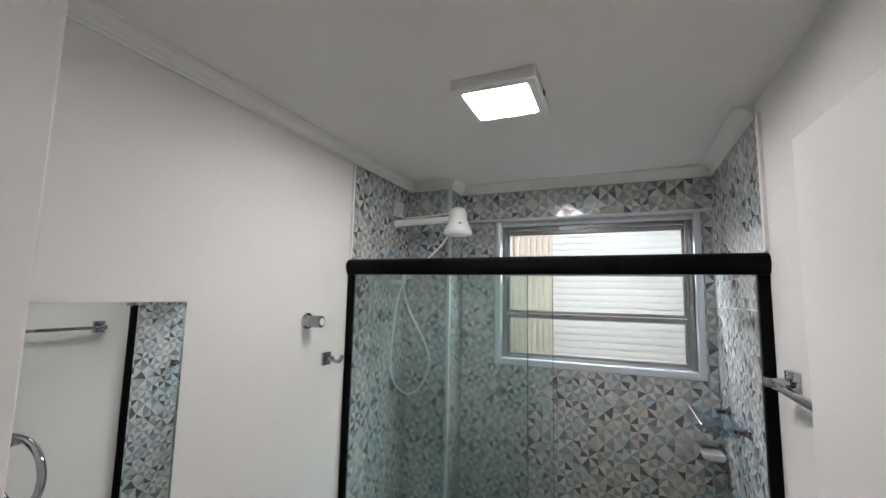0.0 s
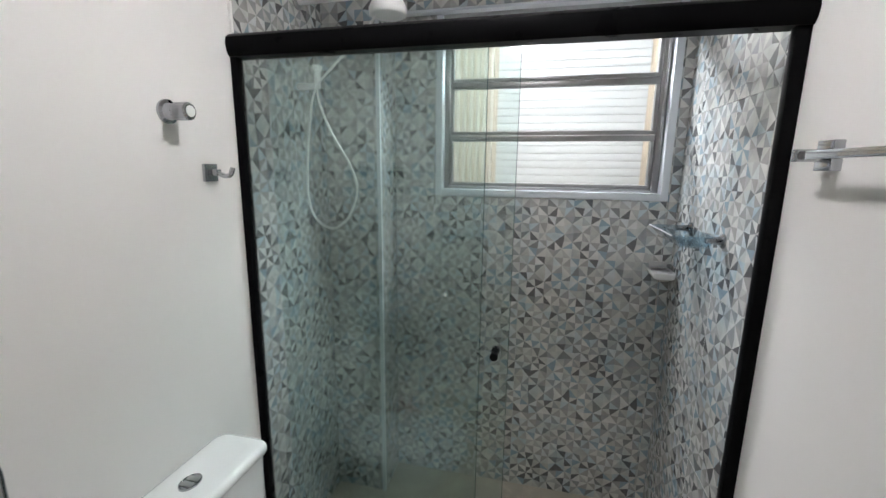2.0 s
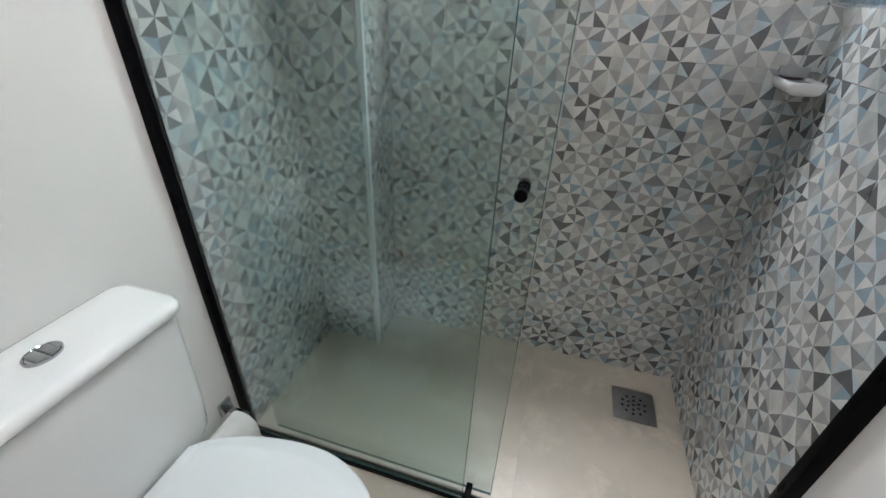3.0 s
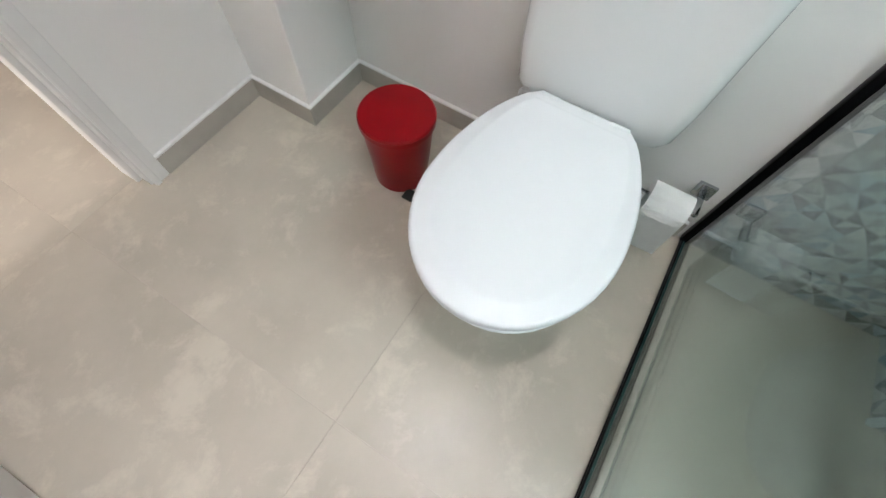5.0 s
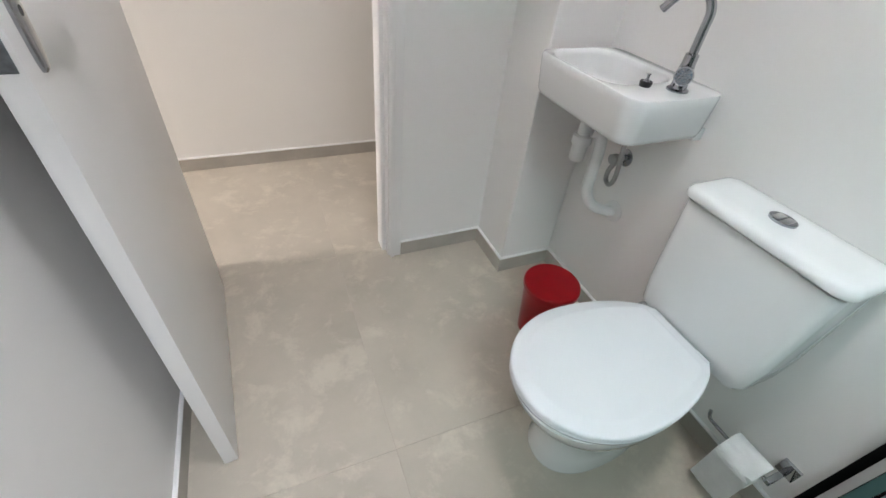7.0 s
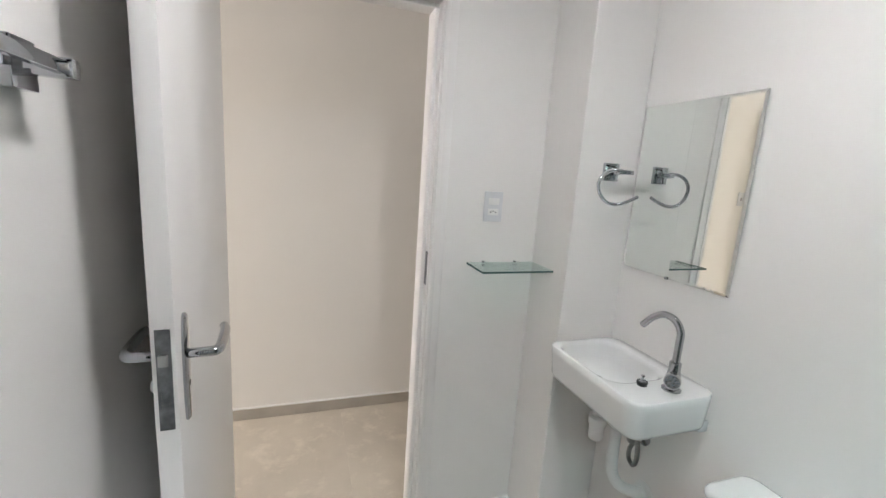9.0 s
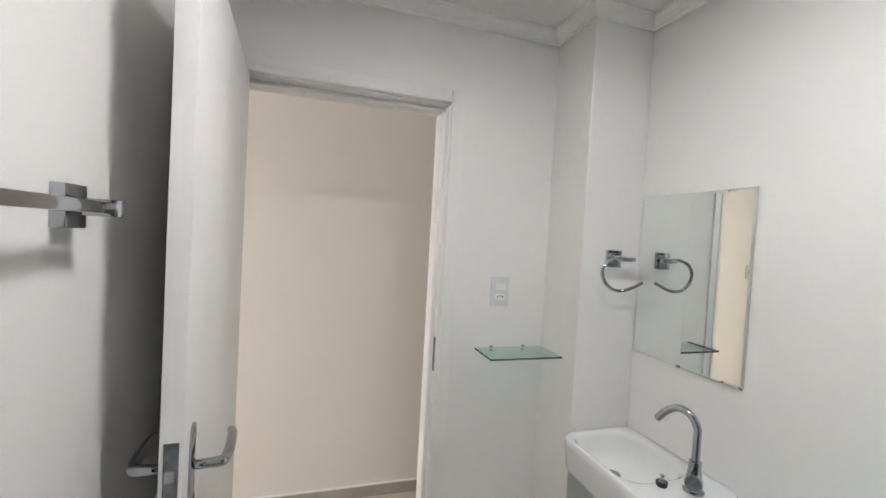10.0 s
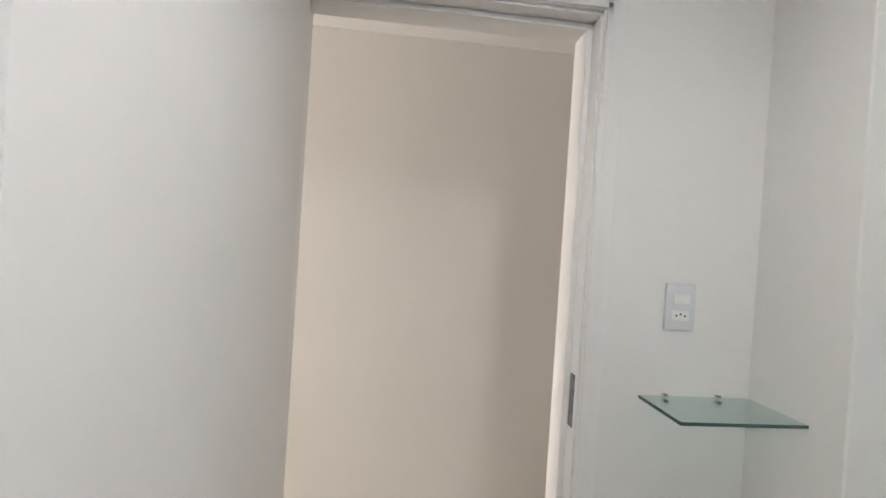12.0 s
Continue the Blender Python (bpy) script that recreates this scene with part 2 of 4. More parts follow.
def spline(points, steps=8):
    """A smooth line through the points."""
    pts = [Vector(p) for p in points]
    ext = [2 * pts[0] - pts[1]] + pts + [2 * pts[-1] - pts[-2]]
    out = []
    for i in range(1, len(ext) - 2):
        p0, p1, p2, p3 = ext[i - 1 : i + 3]
        for k in range(steps):
            t = k / steps
            out.append(0.5 * (2 * p1 + (p2 - p0) * t + (2 * p0 - 5 * p1 + 4 * p2 - p3) * t * t + (3 * p1 - p0 - 3 * p2 + p3) * t ** 3))
    return out + [pts[-1]]


def tube(bm, line, radius, sides=12):
    """A round bar along a line; radius may be one number or one per point."""
    line = [Vector(p) for p in line]
    radii = radius if isinstance(radius, (list, tuple)) else [radius] * len(line)
    rings, up = [], None
    for i, p in enumerate(line):
        d = (line[min(i + 1, len(line) - 1)] - line[max(i - 1, 0)]).normalized()
        if up is None:
            up = d.orthogonal().normalized()
        up = (up - d * up.dot(d)).normalized()
        side = d.cross(up)
        rings.append([bm.verts.new(p + radii[i] * (math.cos(a) * up + math.sin(a) * side)) for a in [2 * math.pi * k / sides for k in range(sides)]])
    for a, b in zip(rings, rings[1:]):
        for k in range(sides):
            bm.faces.new((a[k], a[(k + 1) % sides], b[(k + 1) % sides], b[k]))
    bm.faces.new(rings[0][::-1])
    bm.faces.new(rings[-1])
    return bm


def lathe(bm, base, axis, profile, sides=32):
    """A turned body: profile rows of (distance along the axis, radius)."""
    axis = Vector(axis).normalized()
    return tube(bm, [Vector(base) + axis * h for h, _ in profile], [max(r, 0.0004) for _, r in profile], sides) if all(
        b[0] > a[0] for a, b in zip(profile, profile[1:])) else turned(bm, base, axis, profile, sides)


def turned(bm, base, axis, profile, sides):
    up = axis.orthogonal().normalized()
    side = axis.cross(up)
    rings = [[bm.verts.new(Vector(base) + axis * h + max(r, 0.0004) * (math.cos(2 * math.pi * k / sides) * up + math.sin(2 * math.pi * k / sides) * side))
              for k in range(sides)] for h, r in profile]
    for a, b in zip(rings, rings[1:]):
        for k in range(sides):
            bm.faces.new((a[k], a[(k + 1) % sides], b[(k + 1) % sides], b[k]))
    bm.faces.new(rings[0][::-1])
    bm.faces.new(rings[-1])
    return bm


def loft(bm, loops, cap=True):
    rings = [[bm.verts.new(p) for p in loop] for loop in loops]
    n = len(rings[0])
    for a, b in zip(rings, rings[1:]):
        for k in range(n):
            bm.faces.new((a[k], a[(k + 1) % n], b[(k + 1) % n], b[k]))
    if cap:
        bm.faces.new(rings[0][::-1])
        bm.faces.new(rings[-1])
    return bm


def round_rect(x0, y0, x1, y1, r, z, seg=6):
    """A level rectangle with rounded corners."""
    out, r = [], min(r, (x1 - x0) * 0.49, (y1 - y0) * 0.49)
    for cx, cy, a0 in ((x1 - r, y1 - r, 0), (x0 + r, y1 - r, 90), (x0 + r, y0 + r, 180), (x1 - r, y0 + r, 270)):
        out += [(cx + r * math.cos(radians(a0 + 90 * k / seg)), cy + r * math.sin(radians(a0 + 90 * k / seg)), z) for k in range(seg + 1)]
    return out


def structure(name, bm, material, label, category, smooth=0):
    return solid(name, bm, material, label, category, kind="structure", smooth=smooth)


# ---- the room ----
W, D, H, TILE_Y, TILE_TOP = 1.490, 2.15, 2.45, 1.40, 2.404
OPEN_L, OPEN_R, OPEN_T = 0.70, 1.42, 2.104
WIN = (0.468, 1.488, 1.420, 2.230)

wall_left = structure("wall_left", boxes(((-0.12, -0.13, -0.05), (0, D + 0.12, H))), PAINT, "smooth white painted plaster wall beside the toilet", "wall")
wall_right = structure("wall_right", boxes(((W, -0.13, -0.05), (W + 0.12, D + 0.12, H))), PAINT, "smooth white painted plaster wall with a towel bar", "wall")
wall_near = structure("wall_near", boxes(((0, -0.13, -0.05), (OPEN_L - 0.02, 0, H)), ((OPEN_R + 0.02, -0.13, -0.05), (W, 0, H)),
                                         ((OPEN_L - 0.02, -0.13, OPEN_T + 0.02), (OPEN_R + 0.02, 0, H))), PAINT,
                      "white painted wall with the doorway", "wall")
x0, z0, x1, z1 = WIN
wall_far = structure("wall_far", boxes(((0, D, -0.05), (x0, D + 0.12, H)), ((x1, D, -0.05), (W, D + 0.12, H)),
                                       ((x0, D, -0.05), (x1, D + 0.12, z0)), ((x0, D, z1), (x1, D + 0.12, H))), WALLGROUT,
                     "shower end wall with a window, clad in faceted tiles", "wall")
column = structure("column_near", boxes(((0, 0, 0), (0.25, 0.237, H)), bevel=0.004), PAINT, "white painted boxed column in the corner", "column")
pier = structure("pier_shower", boxes(((0, 1.945, 0), (0.245, D, H))), WALLGROUT, "boxed pipe duct clad in faceted tiles", "pier")
beam = structure("beam_window", boxes(((0.245, 2.105, 2.25), (W, D, H))), WALLGROUT, "shallow beam above the window, tiled", "beam")
ceiling = structure("ceiling", boxes(((-0.12, -0.13, H), (W + 0.12, D + 0.12, H + 0.1))), CEIL, "flat white painted ceiling", "ceiling")

# hallway
structure("wall_hall_far", boxes(((-1.3, -1.12, -0.05), (6.5, -1.0, H + 0.05))), HALLPAINT, "cream white hallway wall opposite the doorway", "wall")
structure("wall_hall_west", boxes(((-1.42, -1.12, -0.05), (-1.3, -0.01, H + 0.05))), HALLPAINT, "cream white hallway end wall", "wall")
HALL_E = 6.5
# end wall and window are out of view, added around the hall lamp
structure("wall_hall_east", boxes(((HALL_E, -1.12, -0.05), (HALL_E + 0.12, -0.01, 0.93)), ((HALL_E, -1.12, 2.17), (HALL_E + 0.12, -0.01, H + 0.05)),
                                  ((HALL_E, -1.12, 0.93), (HALL_E + 0.12, -0.95, 2.17)), ((HALL_E, -0.13, 0.93), (HALL_E + 0.12, -0.01, 2.17))), HALLPAINT, "unseen cream white hallway end wall with an added window", "wall")
added_hall_window = thing("window_2_added", (HALL_E + 0.07, -0.54, 0.93), "white framed window added at the unseen end of the hallway", "window", kind="structure")
for a, b in (((HALL_E + 0.06, -0.95, 0.93), (HALL_E + 0.10, -0.91, 2.17)), ((HALL_E + 0.06, -0.17, 0.93), (HALL_E + 0.10, -0.13, 2.17)),
             ((HALL_E + 0.06, -0.91, 0.93), (HALL_E + 0.10, -0.17, 0.97)), ((HALL_E + 0.06, -0.91, 2.13), (HALL_E + 0.10, -0.17, 2.17))):
    part("window_frame", boxes((a, b), bevel=0.003), WHITEALU, added_hall_window)
part("pane", boxes(((HALL_E + 0.078, -0.91, 0.97), (HALL_E + 0.082, -0.17, 2.13))), PANE, added_hall_window).visible_shadow = False
structure("wall_hall_side_west", boxes(((-1.3, -0.13, -0.05), (-0.12, -0.01, H + 0.05))), HALLPAINT, "cream white hallway wall", "wall")
structure("wall_hall_side_east", boxes(((W + 0.12, -0.13, -0.05), (6.5, -0.01, H + 0.05))), HALLPAINT, "cream white hallway wall", "wall")
structure("ceiling_hall", boxes(((-1.42, -1.12, H + 0.05), (6.62, -0.13, H + 0.15))), CEIL, "white hallway ceiling", "ceiling")
sk = structure("baseboard_hall", boxes(((-1.3, -1.0, 0), (6.5, -0.988, 0.07)), bevel=0.002), SKIRT, "beige porcelain skirting along the hallway", "baseboard")
part("top_bead", boxes(((-1.3, -0.9995, 0.07), (6.5, -0.986, 0.077))), DOORPAINT, sk, "white top bead")


def skirting(name, a, b):
    ob = structure(name, boxes((a, b), bevel=0.0015), SKIRT, "grey-beige porcelain skirting with a white top edge", "baseboard")
    part("top_bead", boxes(((a[0], a[1], b[2]), (b[0], b[1], b[2] + 0.006)), bevel=0.001), DOORPAINT, ob, "white top edge")


skirting("baseboard_near", (0.262, 0, 0), (OPEN_L - 0.056, 0.012, 0.07))
skirting("baseboard_column_side", (0.25, 0, 0), (0.262, 0.249, 0.07))
skirting("baseboard_column_front", (0.012, 0.237, 0), (0.25, 0.249, 0.07))
skirting("baseboard_left", (0, 0.237, 0), (0.012, 1.372, 0.07))
skirting("baseboard_right", (W - 0.012, 0.012, 0), (W, 1.372, 0.07))


def cornice(name, a, b, out, start=0, end=0, plain=False):
    """A stepped plaster moulding from a to b along a wall; out: the way into the room. Ends: 1 outer mitre, -1 inner mitre, 0 square."""
    a, b, out = Vector((*a, 0)), Vector((*b, 0)), Vector((*out, 0))
    along = (b - a).normalized()
    prof = [(0, 2.404), (0.008, 2.404), (0.010, 2.412), (0.015, 2.414), (0.020, 2.421), (0.028, 2.426), (0.036, 2.436), (0.038, 2.441), (0.046, 2.443), (0.047, H), (0, H)]
    if plain:
        prof = [(0, 2.402), (0.004, 2.402)] + [(0.06 - 0.056 * math.cos(k * 0.1963), 2.402 + 0.044 * math.sin(k * 0.1963)) for k in range(1, 9)] + [(0.06, H), (0, H)]
    bm = bmesh.new()
    loft(bm, [[p + along * (way * u) + out * u + Vector((0, 0, z)) for u, z in prof] for p, way in ((a, -start), (b, end))])
    return structure(name, bm, CEIL if plain else PLASTER, "white plaster cornice between wall and ceiling", "cornice", smooth=30 if plain else 0)


cornice("cornice_left", (0, 0.237), (0, 1.945), (1, 0), -1, -1)
cornice("cornice_near", (0.25, 0), (W, 0), (0, 1), -1, 0)
cornice("cornice_column_front", (0, 0.237), (0.25, 0.237), (0, 1), -1, 1)
cornice("cornice_column_side", (0.25, 0), (0.25, 0.237), (1, 0), -1, 1)
cornice("cornice_pier_front", (0, 1.945), (0.245, 1.945), (0, -1), -1, 1)
cornice("cornice_pier_side", (0.245, 1.945), (0.245, 2.105), (1, 0), 1, -1)
cornice("cornice_beam", (0.245, 2.105), (W, 2.105), (0, -1), -1, -1)
cornice("cornice_right", (W, 1.43), (W, 2.105), (-1, 0), 0, -1, plain=True)

# ---- door frame and door ----
frame_ob = thing("door_frame", (1.05, -0.06, 0), "white painted wooden door frame with stepped casing", "door frame", kind="structure")
for nm, a, b in (("jamb", (OPEN_L - 0.02, -0.13, 0), (OPEN_L, 0, OPEN_T)), ("jamb", (OPEN_R, -0.13, 0), (OPEN_R + 0.02, 0, OPEN_T)),
                 ("head", (OPEN_L - 0.02, -0.13, OPEN_T), (OPEN_R + 0.02, 0, OPEN_T + 0.02)),
                 ("stop", (OPEN_L, -0.115, 0), (OPEN_L + 0.016, -0.04, OPEN_T - 0.016)), ("stop", (OPEN_R - 0.016, -0.115, 0), (OPEN_R, -0.04, OPEN_T - 0.016)),
                 ("stop", (OPEN_L, -0.115, OPEN_T - 0.016), (OPEN_R, -0.04, OPEN_T))):
    part(nm, boxes((a, b), bevel=0.002), DOORPAINT, frame_ob)
for y0, y1 in ((0.0, 0.012), (-0.142, -0.13)):
    for a, b in (((OPEN_L - 0.056, y0, 0), (OPEN_L - 0.006, y1, OPEN_T + 0.056)), ((OPEN_R + 0.006, y0, 0), (OPEN_R + 0.056, y1, OPEN_T + 0.056)),
                 ((OPEN_L - 0.006, y0, OPEN_T + 0.006), (OPEN_R + 0.006, y1, OPEN_T + 0.056))):
        c = part("casing", boxes((a, b), bevel=0.003), DOORPAINT, frame_ob)
for a, b in (((OPEN_L - 0.024, 0.012, 0), (OPEN_L - 0.008, 0.017, OPEN_T + 0.024)), ((OPEN_L - 0.024, 0.012, OPEN_T + 0.008), (OPEN_R + 0.024, 0.017, OPEN_T + 0.024))):
    part("casing_bead", boxes((a, b), bevel=0.002), DOORPAINT, frame_ob)
part("strike_plate", boxes(((OPEN_L, -0.034, 1.095), (OPEN_L + 0.002, -0.010, 1.225))), LOCKSTEEL, frame_ob, "dark steel strike plate")

# the leaf stands open; built closed along +y and turned about its hinge
LEAF = 0.720
door = thing("door_1", (OPEN_R - 0.002, 0.012, 0.008), "white painted flush door standing open against the wall side", "door", kind="structure")
BASE[door] = Vector((0, 0, 0))
part("leaf", boxes(((-0.036, 0.0, 0.0), (0.0, LEAF, 2.09)), bevel=0.002), DOORPAINT, door)
part("lock_plate", boxes(((-0.029, LEAF, 1.06), (-0.007, LEAF + 0.002, 1.24))), LOCKSTEEL, door, "worn dark steel lock plate")
part("latch_bolt", boxes(((-0.025, LEAF + 0.002, 1.178), (-0.011, LEAF + 0.010, 1.198)), bevel=0.002), STEEL, door)
part("dead_bolt", boxes(((-0.024, LEAF + 0.002, 1.10), (-0.012, LEAF + 0.004, 1.13)), bevel=0.001), LOCKSTEEL, door)
for side in (-1, 1):
    face = -0.036 if side < 0 else 0.0
    bm = bmesh.new()
    outline = [(LEAF - 0.055 + 0.018 * math.copysign(abs(math.cos(a)) ** 0.5, math.cos(a)), 1.146 + 0.102 * math.copysign(abs(math.sin(a)) ** 0.8, math.sin(a)))
               for a in [2 * math.pi * k / 36 for k in range(36)]]
    loft(bm, [[(face, y, z) for y, z in outline], [(face + side * 0.004, y, z) for y, z in outline],
              [(face + side * 0.007, LEAF - 0.055 + (y - LEAF + 0.055) * 0.7, 1.150 + (z - 1.150) * 0.965) for y, z in outline]])
    plate = part("escutcheon", bm, CHROME, door, "chrome escutcheon plate")
    bm = bmesh.new()
    f = face + side * 0.006
    line = spline([(f, LEAF - 0.055, 1.172), (f + side * 0.025, LEAF - 0.055, 1.172), (f + side * 0.045, LEAF - 0.06, 1.172), (f + side * 0.050, LEAF - 0.085, 1.173),
                   (f + side * 0.050, LEAF - 0.125, 1.174), (f + side * 0.048, LEAF - 0.160, 1.175), (f + side * 0.044, LEAF - 0.175, 1.175)], 6)
    tube(bm, line, [0.0085 + 0.0015 * math.sin(k / len(line) * 3) for k in range(len(line))], 14)
    part("lever_handle", bm, CHROME, door, "chrome lever handle")
    # black disc on the plate, painted in for the shade inside the keyhole
    part("keyhole_disc", lathe(bmesh.new(), (f, LEAF - 0.055, 1.115), (side, 0, 0), [(0, 0.007), (0.0012, 0.006)], 16), RUBBER, door)
part("thumb_turn", lathe(bmesh.new(), (0.007, LEAF - 0.055, 1.115), (1, 0, 0), [(0, 0.012), (0.006, 0.012), (0.009, 0.009)], 20), GREYPLASTIC, door)
for z in (0.22, 1.05, 1.86):
    part("hinge", lathe(bmesh.new(), (0.004, -0.006, z), (0, 0, 1), [(0, 0.0055), (0.08, 0.0055)], 12), STEEL, door)
door.rotation_euler = (0, 0, radians(2.6))

# closed door across the hallway
hall_door = thing("door_2", (2.72, -1.0, 0), "closed white flush door in the hallway wall", "door", kind="structure")
part("leaf", boxes(((2.37, -1.0, 0.006), (3.07, -0.982, 2.09)), bevel=0.002), DOORPAINT, hall_door)
for a, b in (((2.31, -1.0, 0), (2.365, -0.978, 2.15)), ((3.075, -1.0, 0), (3.13, -0.978, 2.15)), ((2.365, -1.0, 2.095), (3.075, -0.978, 2.15))):
    part("casing", boxes((a, b), bevel=0.003), DOORPAINT, hall_door)
part("escutcheon", boxes(((2.415, -0.982, 1.06), (2.445, -0.978, 1.24)), bevel=0.001), CHROME, hall_door)
part("lever_handle", tube(bmesh.new(), spline([(2.43, -0.98, 1.17), (2.43, -0.94, 1.17), (2.445, -0.93, 1.17), (2.54, -0.93, 1.17)], 6), 0.0085, 12), STEEL, hall_door)
hall_switch = thing("hall_switch", (2.265, -1.0, 1.41), "pale grey switch plate on the hallway wall", "switch")
part("cover", boxes(((2.232, -1.0, 1.41), (2.298, -0.993, 1.52)), bevel=0.003), GREYPLASTIC, hall_switch)
part("rocker", boxes(((2.255, -0.993, 1.452), (2.275, -0.989, 1.478)), bevel=0.002), STEEL, hall_switch, "small dark rocker")

# ---- window ----
window = thing("window_1", (0.95, D, WIN[1]), "aluminium window with three tilting sashes above the shower", "window", kind="structure")
TY = D - 0.014
x0, z0, x1, z1 = WIN
for a, b in (((x0 - 0.022, TY, z0 - 0.022), (x0 + 0.008, D + 0.05, z1 + 0.012)), ((x1 - 0.008, TY, z0 - 0.022), (x1 + 0.022, D + 0.05, z1 + 0.012)),
             ((x0 + 0.008, TY, z0 - 0.022), (x1 - 0.008, D + 0.05, z0 + 0.008)), ((x0 + 0.008, TY + 0.02, z1 - 0.012), (x1 - 0.008, D + 0.05, z1 + 0.012))):
    part("surround", boxes((a, b), bevel=0.003), WHITEALU, window, "white surround")
GY = D + 0.055
ix0, ix1, iz0, iz1 = x0 + 0.008, x1 - 0.008, z0 + 0.008, z1 - 0.012
for a, b in (((ix0, GY - 0.02, iz0), (ix0 + 0.024, GY + 0.02, iz1)), ((ix1 - 0.030, GY - 0.02, iz0), (ix1, GY + 0.02, iz1)),
             ((ix0 + 0.024, GY - 0.02, iz1 - 0.018), (ix1 - 0.030, GY + 0.02, iz1)), ((ix0 + 0.024, GY - 0.02, iz0), (ix1 - 0.030, GY + 0.02, iz0 + 0.014))):
    part("window_frame", boxes((a, b), bevel=0.002), ALU, window)
sx0, sx1 = ix0 + 0.026, ix1 - 0.032
sash_h = (iz1 - iz0 - 0.034) / 3
for k in range(3):
    b0 = iz0 + 0.015 + k * sash_h
    b1 = b0 + sash_h - 0.003
    sash = part("sash", boxes(((sx0, GY - 0.014, b0), (sx1, GY + 0.012, b0 + 0.016)), ((sx0, GY - 0.014, b1 - 0.024), (sx1, GY + 0.012, b1)),
                              ((sx0, GY - 0.014, b0 + 0.016), (sx0 + 0.014, GY + 0.012, b1 - 0.024)), ((sx1 - 0.014, GY - 0.014, b0 + 0.016), (sx1, GY + 0.012, b1 - 0.024)), bevel=0.0015), ALU, window, "grey aluminium sash")
    # fluted pane: shallow vertical ribs
    pane_ob = part("pane", boxes(((sx0 + 0.014, GY - 0.003, b0 + 0.016), (sx1 - 0.014, GY + 0.001, b1 - 0.024))), PANE, sash)
    pane_ob.visible_shadow = False
part("operating_bar", boxes(((ix1 - 0.018, GY - 0.032, iz0 + 0.18), (ix1 - 0.008, GY - 0.022, iz1 - 0.05)), bevel=0.002), STEEL, window, "steel operating bar")
bm = bmesh.new()
tube(bm, spline([(ix1 - 0.013, GY - 0.032, iz0 + 0.31), (ix1 - 0.02, GY - 0.05, iz0 + 0.29), (ix1 - 0.02, GY - 0.052, iz0 + 0.24), (ix1 - 0.013, GY - 0.036, iz0 + 0.20)], 6), 0.005, 10)
part("window_lever", bm, STEEL, window)
part("latch_block", boxes(((0.79, GY - 0.03, iz1 - 0.028), (0.89, GY - 0.018, iz1 - 0.004)), bevel=0.003), WHITEALU, window, "white plastic stay cover")
part("soffit_trim", boxes(((0.247, 2.098, 2.243), (W - 0.008, 2.106, 2.253)), bevel=0.002), WHITEALU, window, "pale edge trim under the beam")

# outside, across a light well
structure("backdrop_wall", boxes(((-4, 3.3, -4), (6, 3.5, 9))), OUTWALL, "sunlit cream rendered wall across the light well", "facade")
shutter = thing("roller_shutter", (1.08, 3.27, 0.9), "closed white slatted roller shutter on the opposite wall", "shutter")
for k in range(34):
    z = 0.9 + 0.05 * k
    part("slat", boxes(((0.60, 3.262, z), (1.56, 3.30, z + 0.048)), bevel=0.003), OUTWHITE, shutter)
for xa, n in ((0.16, 9), (1.60, 9)):
    rail = thing("slatted_screen", (xa, 3.28, 0.9), "cream upright slats fixed to the cream wall", "screen", group="slatted screens outside")
    for k in range(n):
        x = xa + 0.048 * k
        part("slat", boxes(((x, 3.27, 0.9), (x + 0.022, 3.30, 2.7)), bevel=0.004), OUTCREAM, rail)

# ---- shower enclosure ----
GX = 1.398
screen = thing("shower_enclosure", (0.75, GX, 0), "black framed sliding glass shower enclosure, door slid open", "shower screen")
bm = bmesh.new()
rail_prof = [(-0.022, -0.030), (0.022, -0.030), (0.030, -0.018), (0.034, 0.0), (0.030, 0.018), (0.018, 0.028), (0, 0.031), (-0.018, 0.028), (-0.030, 0.018), (-0.034, 0.0), (-0.030, -0.018)]
loft(bm, [[(x, GX + 0.006 + u * 1.1, 1.942 + v * 1.1) for u, v in rail_prof] for x in (0.001, W - 0.001)])
part("top_rail", bm, BLACK, screen, "rounded black top rail")
part("wall_profile", boxes(((0.0, GX - 0.014, 0.012), (0.022, GX + 0.016, 1.914)), bevel=0.002), BLACK, screen)
part("wall_profile", boxes(((W - 0.031, GX - 0.012, 0.012), (W, GX + 0.014, 1.914)), bevel=0.002), BLACK, screen)
part("bottom_channel", boxes(((0.0, GX - 0.009, 0.0), (W, GX + 0.018, 0.010)), ((0.0, GX - 0.009, 0.010), (0.80, GX - 0.005, 0.022)), ((0.0, GX + 0.005, 0.010), (0.80, GX + 0.010, 0.022)), bevel=0.0015), BLACK, screen)
part("guide_clip", boxes(((0.780, GX - 0.008, 0.010), (0.80, GX + 0.043, 0.036)), bevel=0.003), BLACK, screen)


def sheet(name, xa, xb, y, za, zb):
    g = part(name, boxes(((xa, y, za), (xb, y + 0.008, zb))), SHEET, screen, "green-tinted tempered glass", smooth=0)
    part("edge", boxes(((xb - 0.0002, y + 0.0005, za), (xb + 0.0012, y + 0.0075, zb))), EDGEGLASS, g, "dark green polished edge")
    part("lower_edge", boxes(((xa, y + 0.0005, za - 0.0012), (xb, y + 0.0075, za))), EDGEGLASS, g)
    return g


sheet("fixed_pane", 0.012, 0.775, GX - 0.004, 0.016, 1.925)
slider = sheet("sliding_pane", 0.095, 0.858, GX + 0.030, 0.022, 1.925)
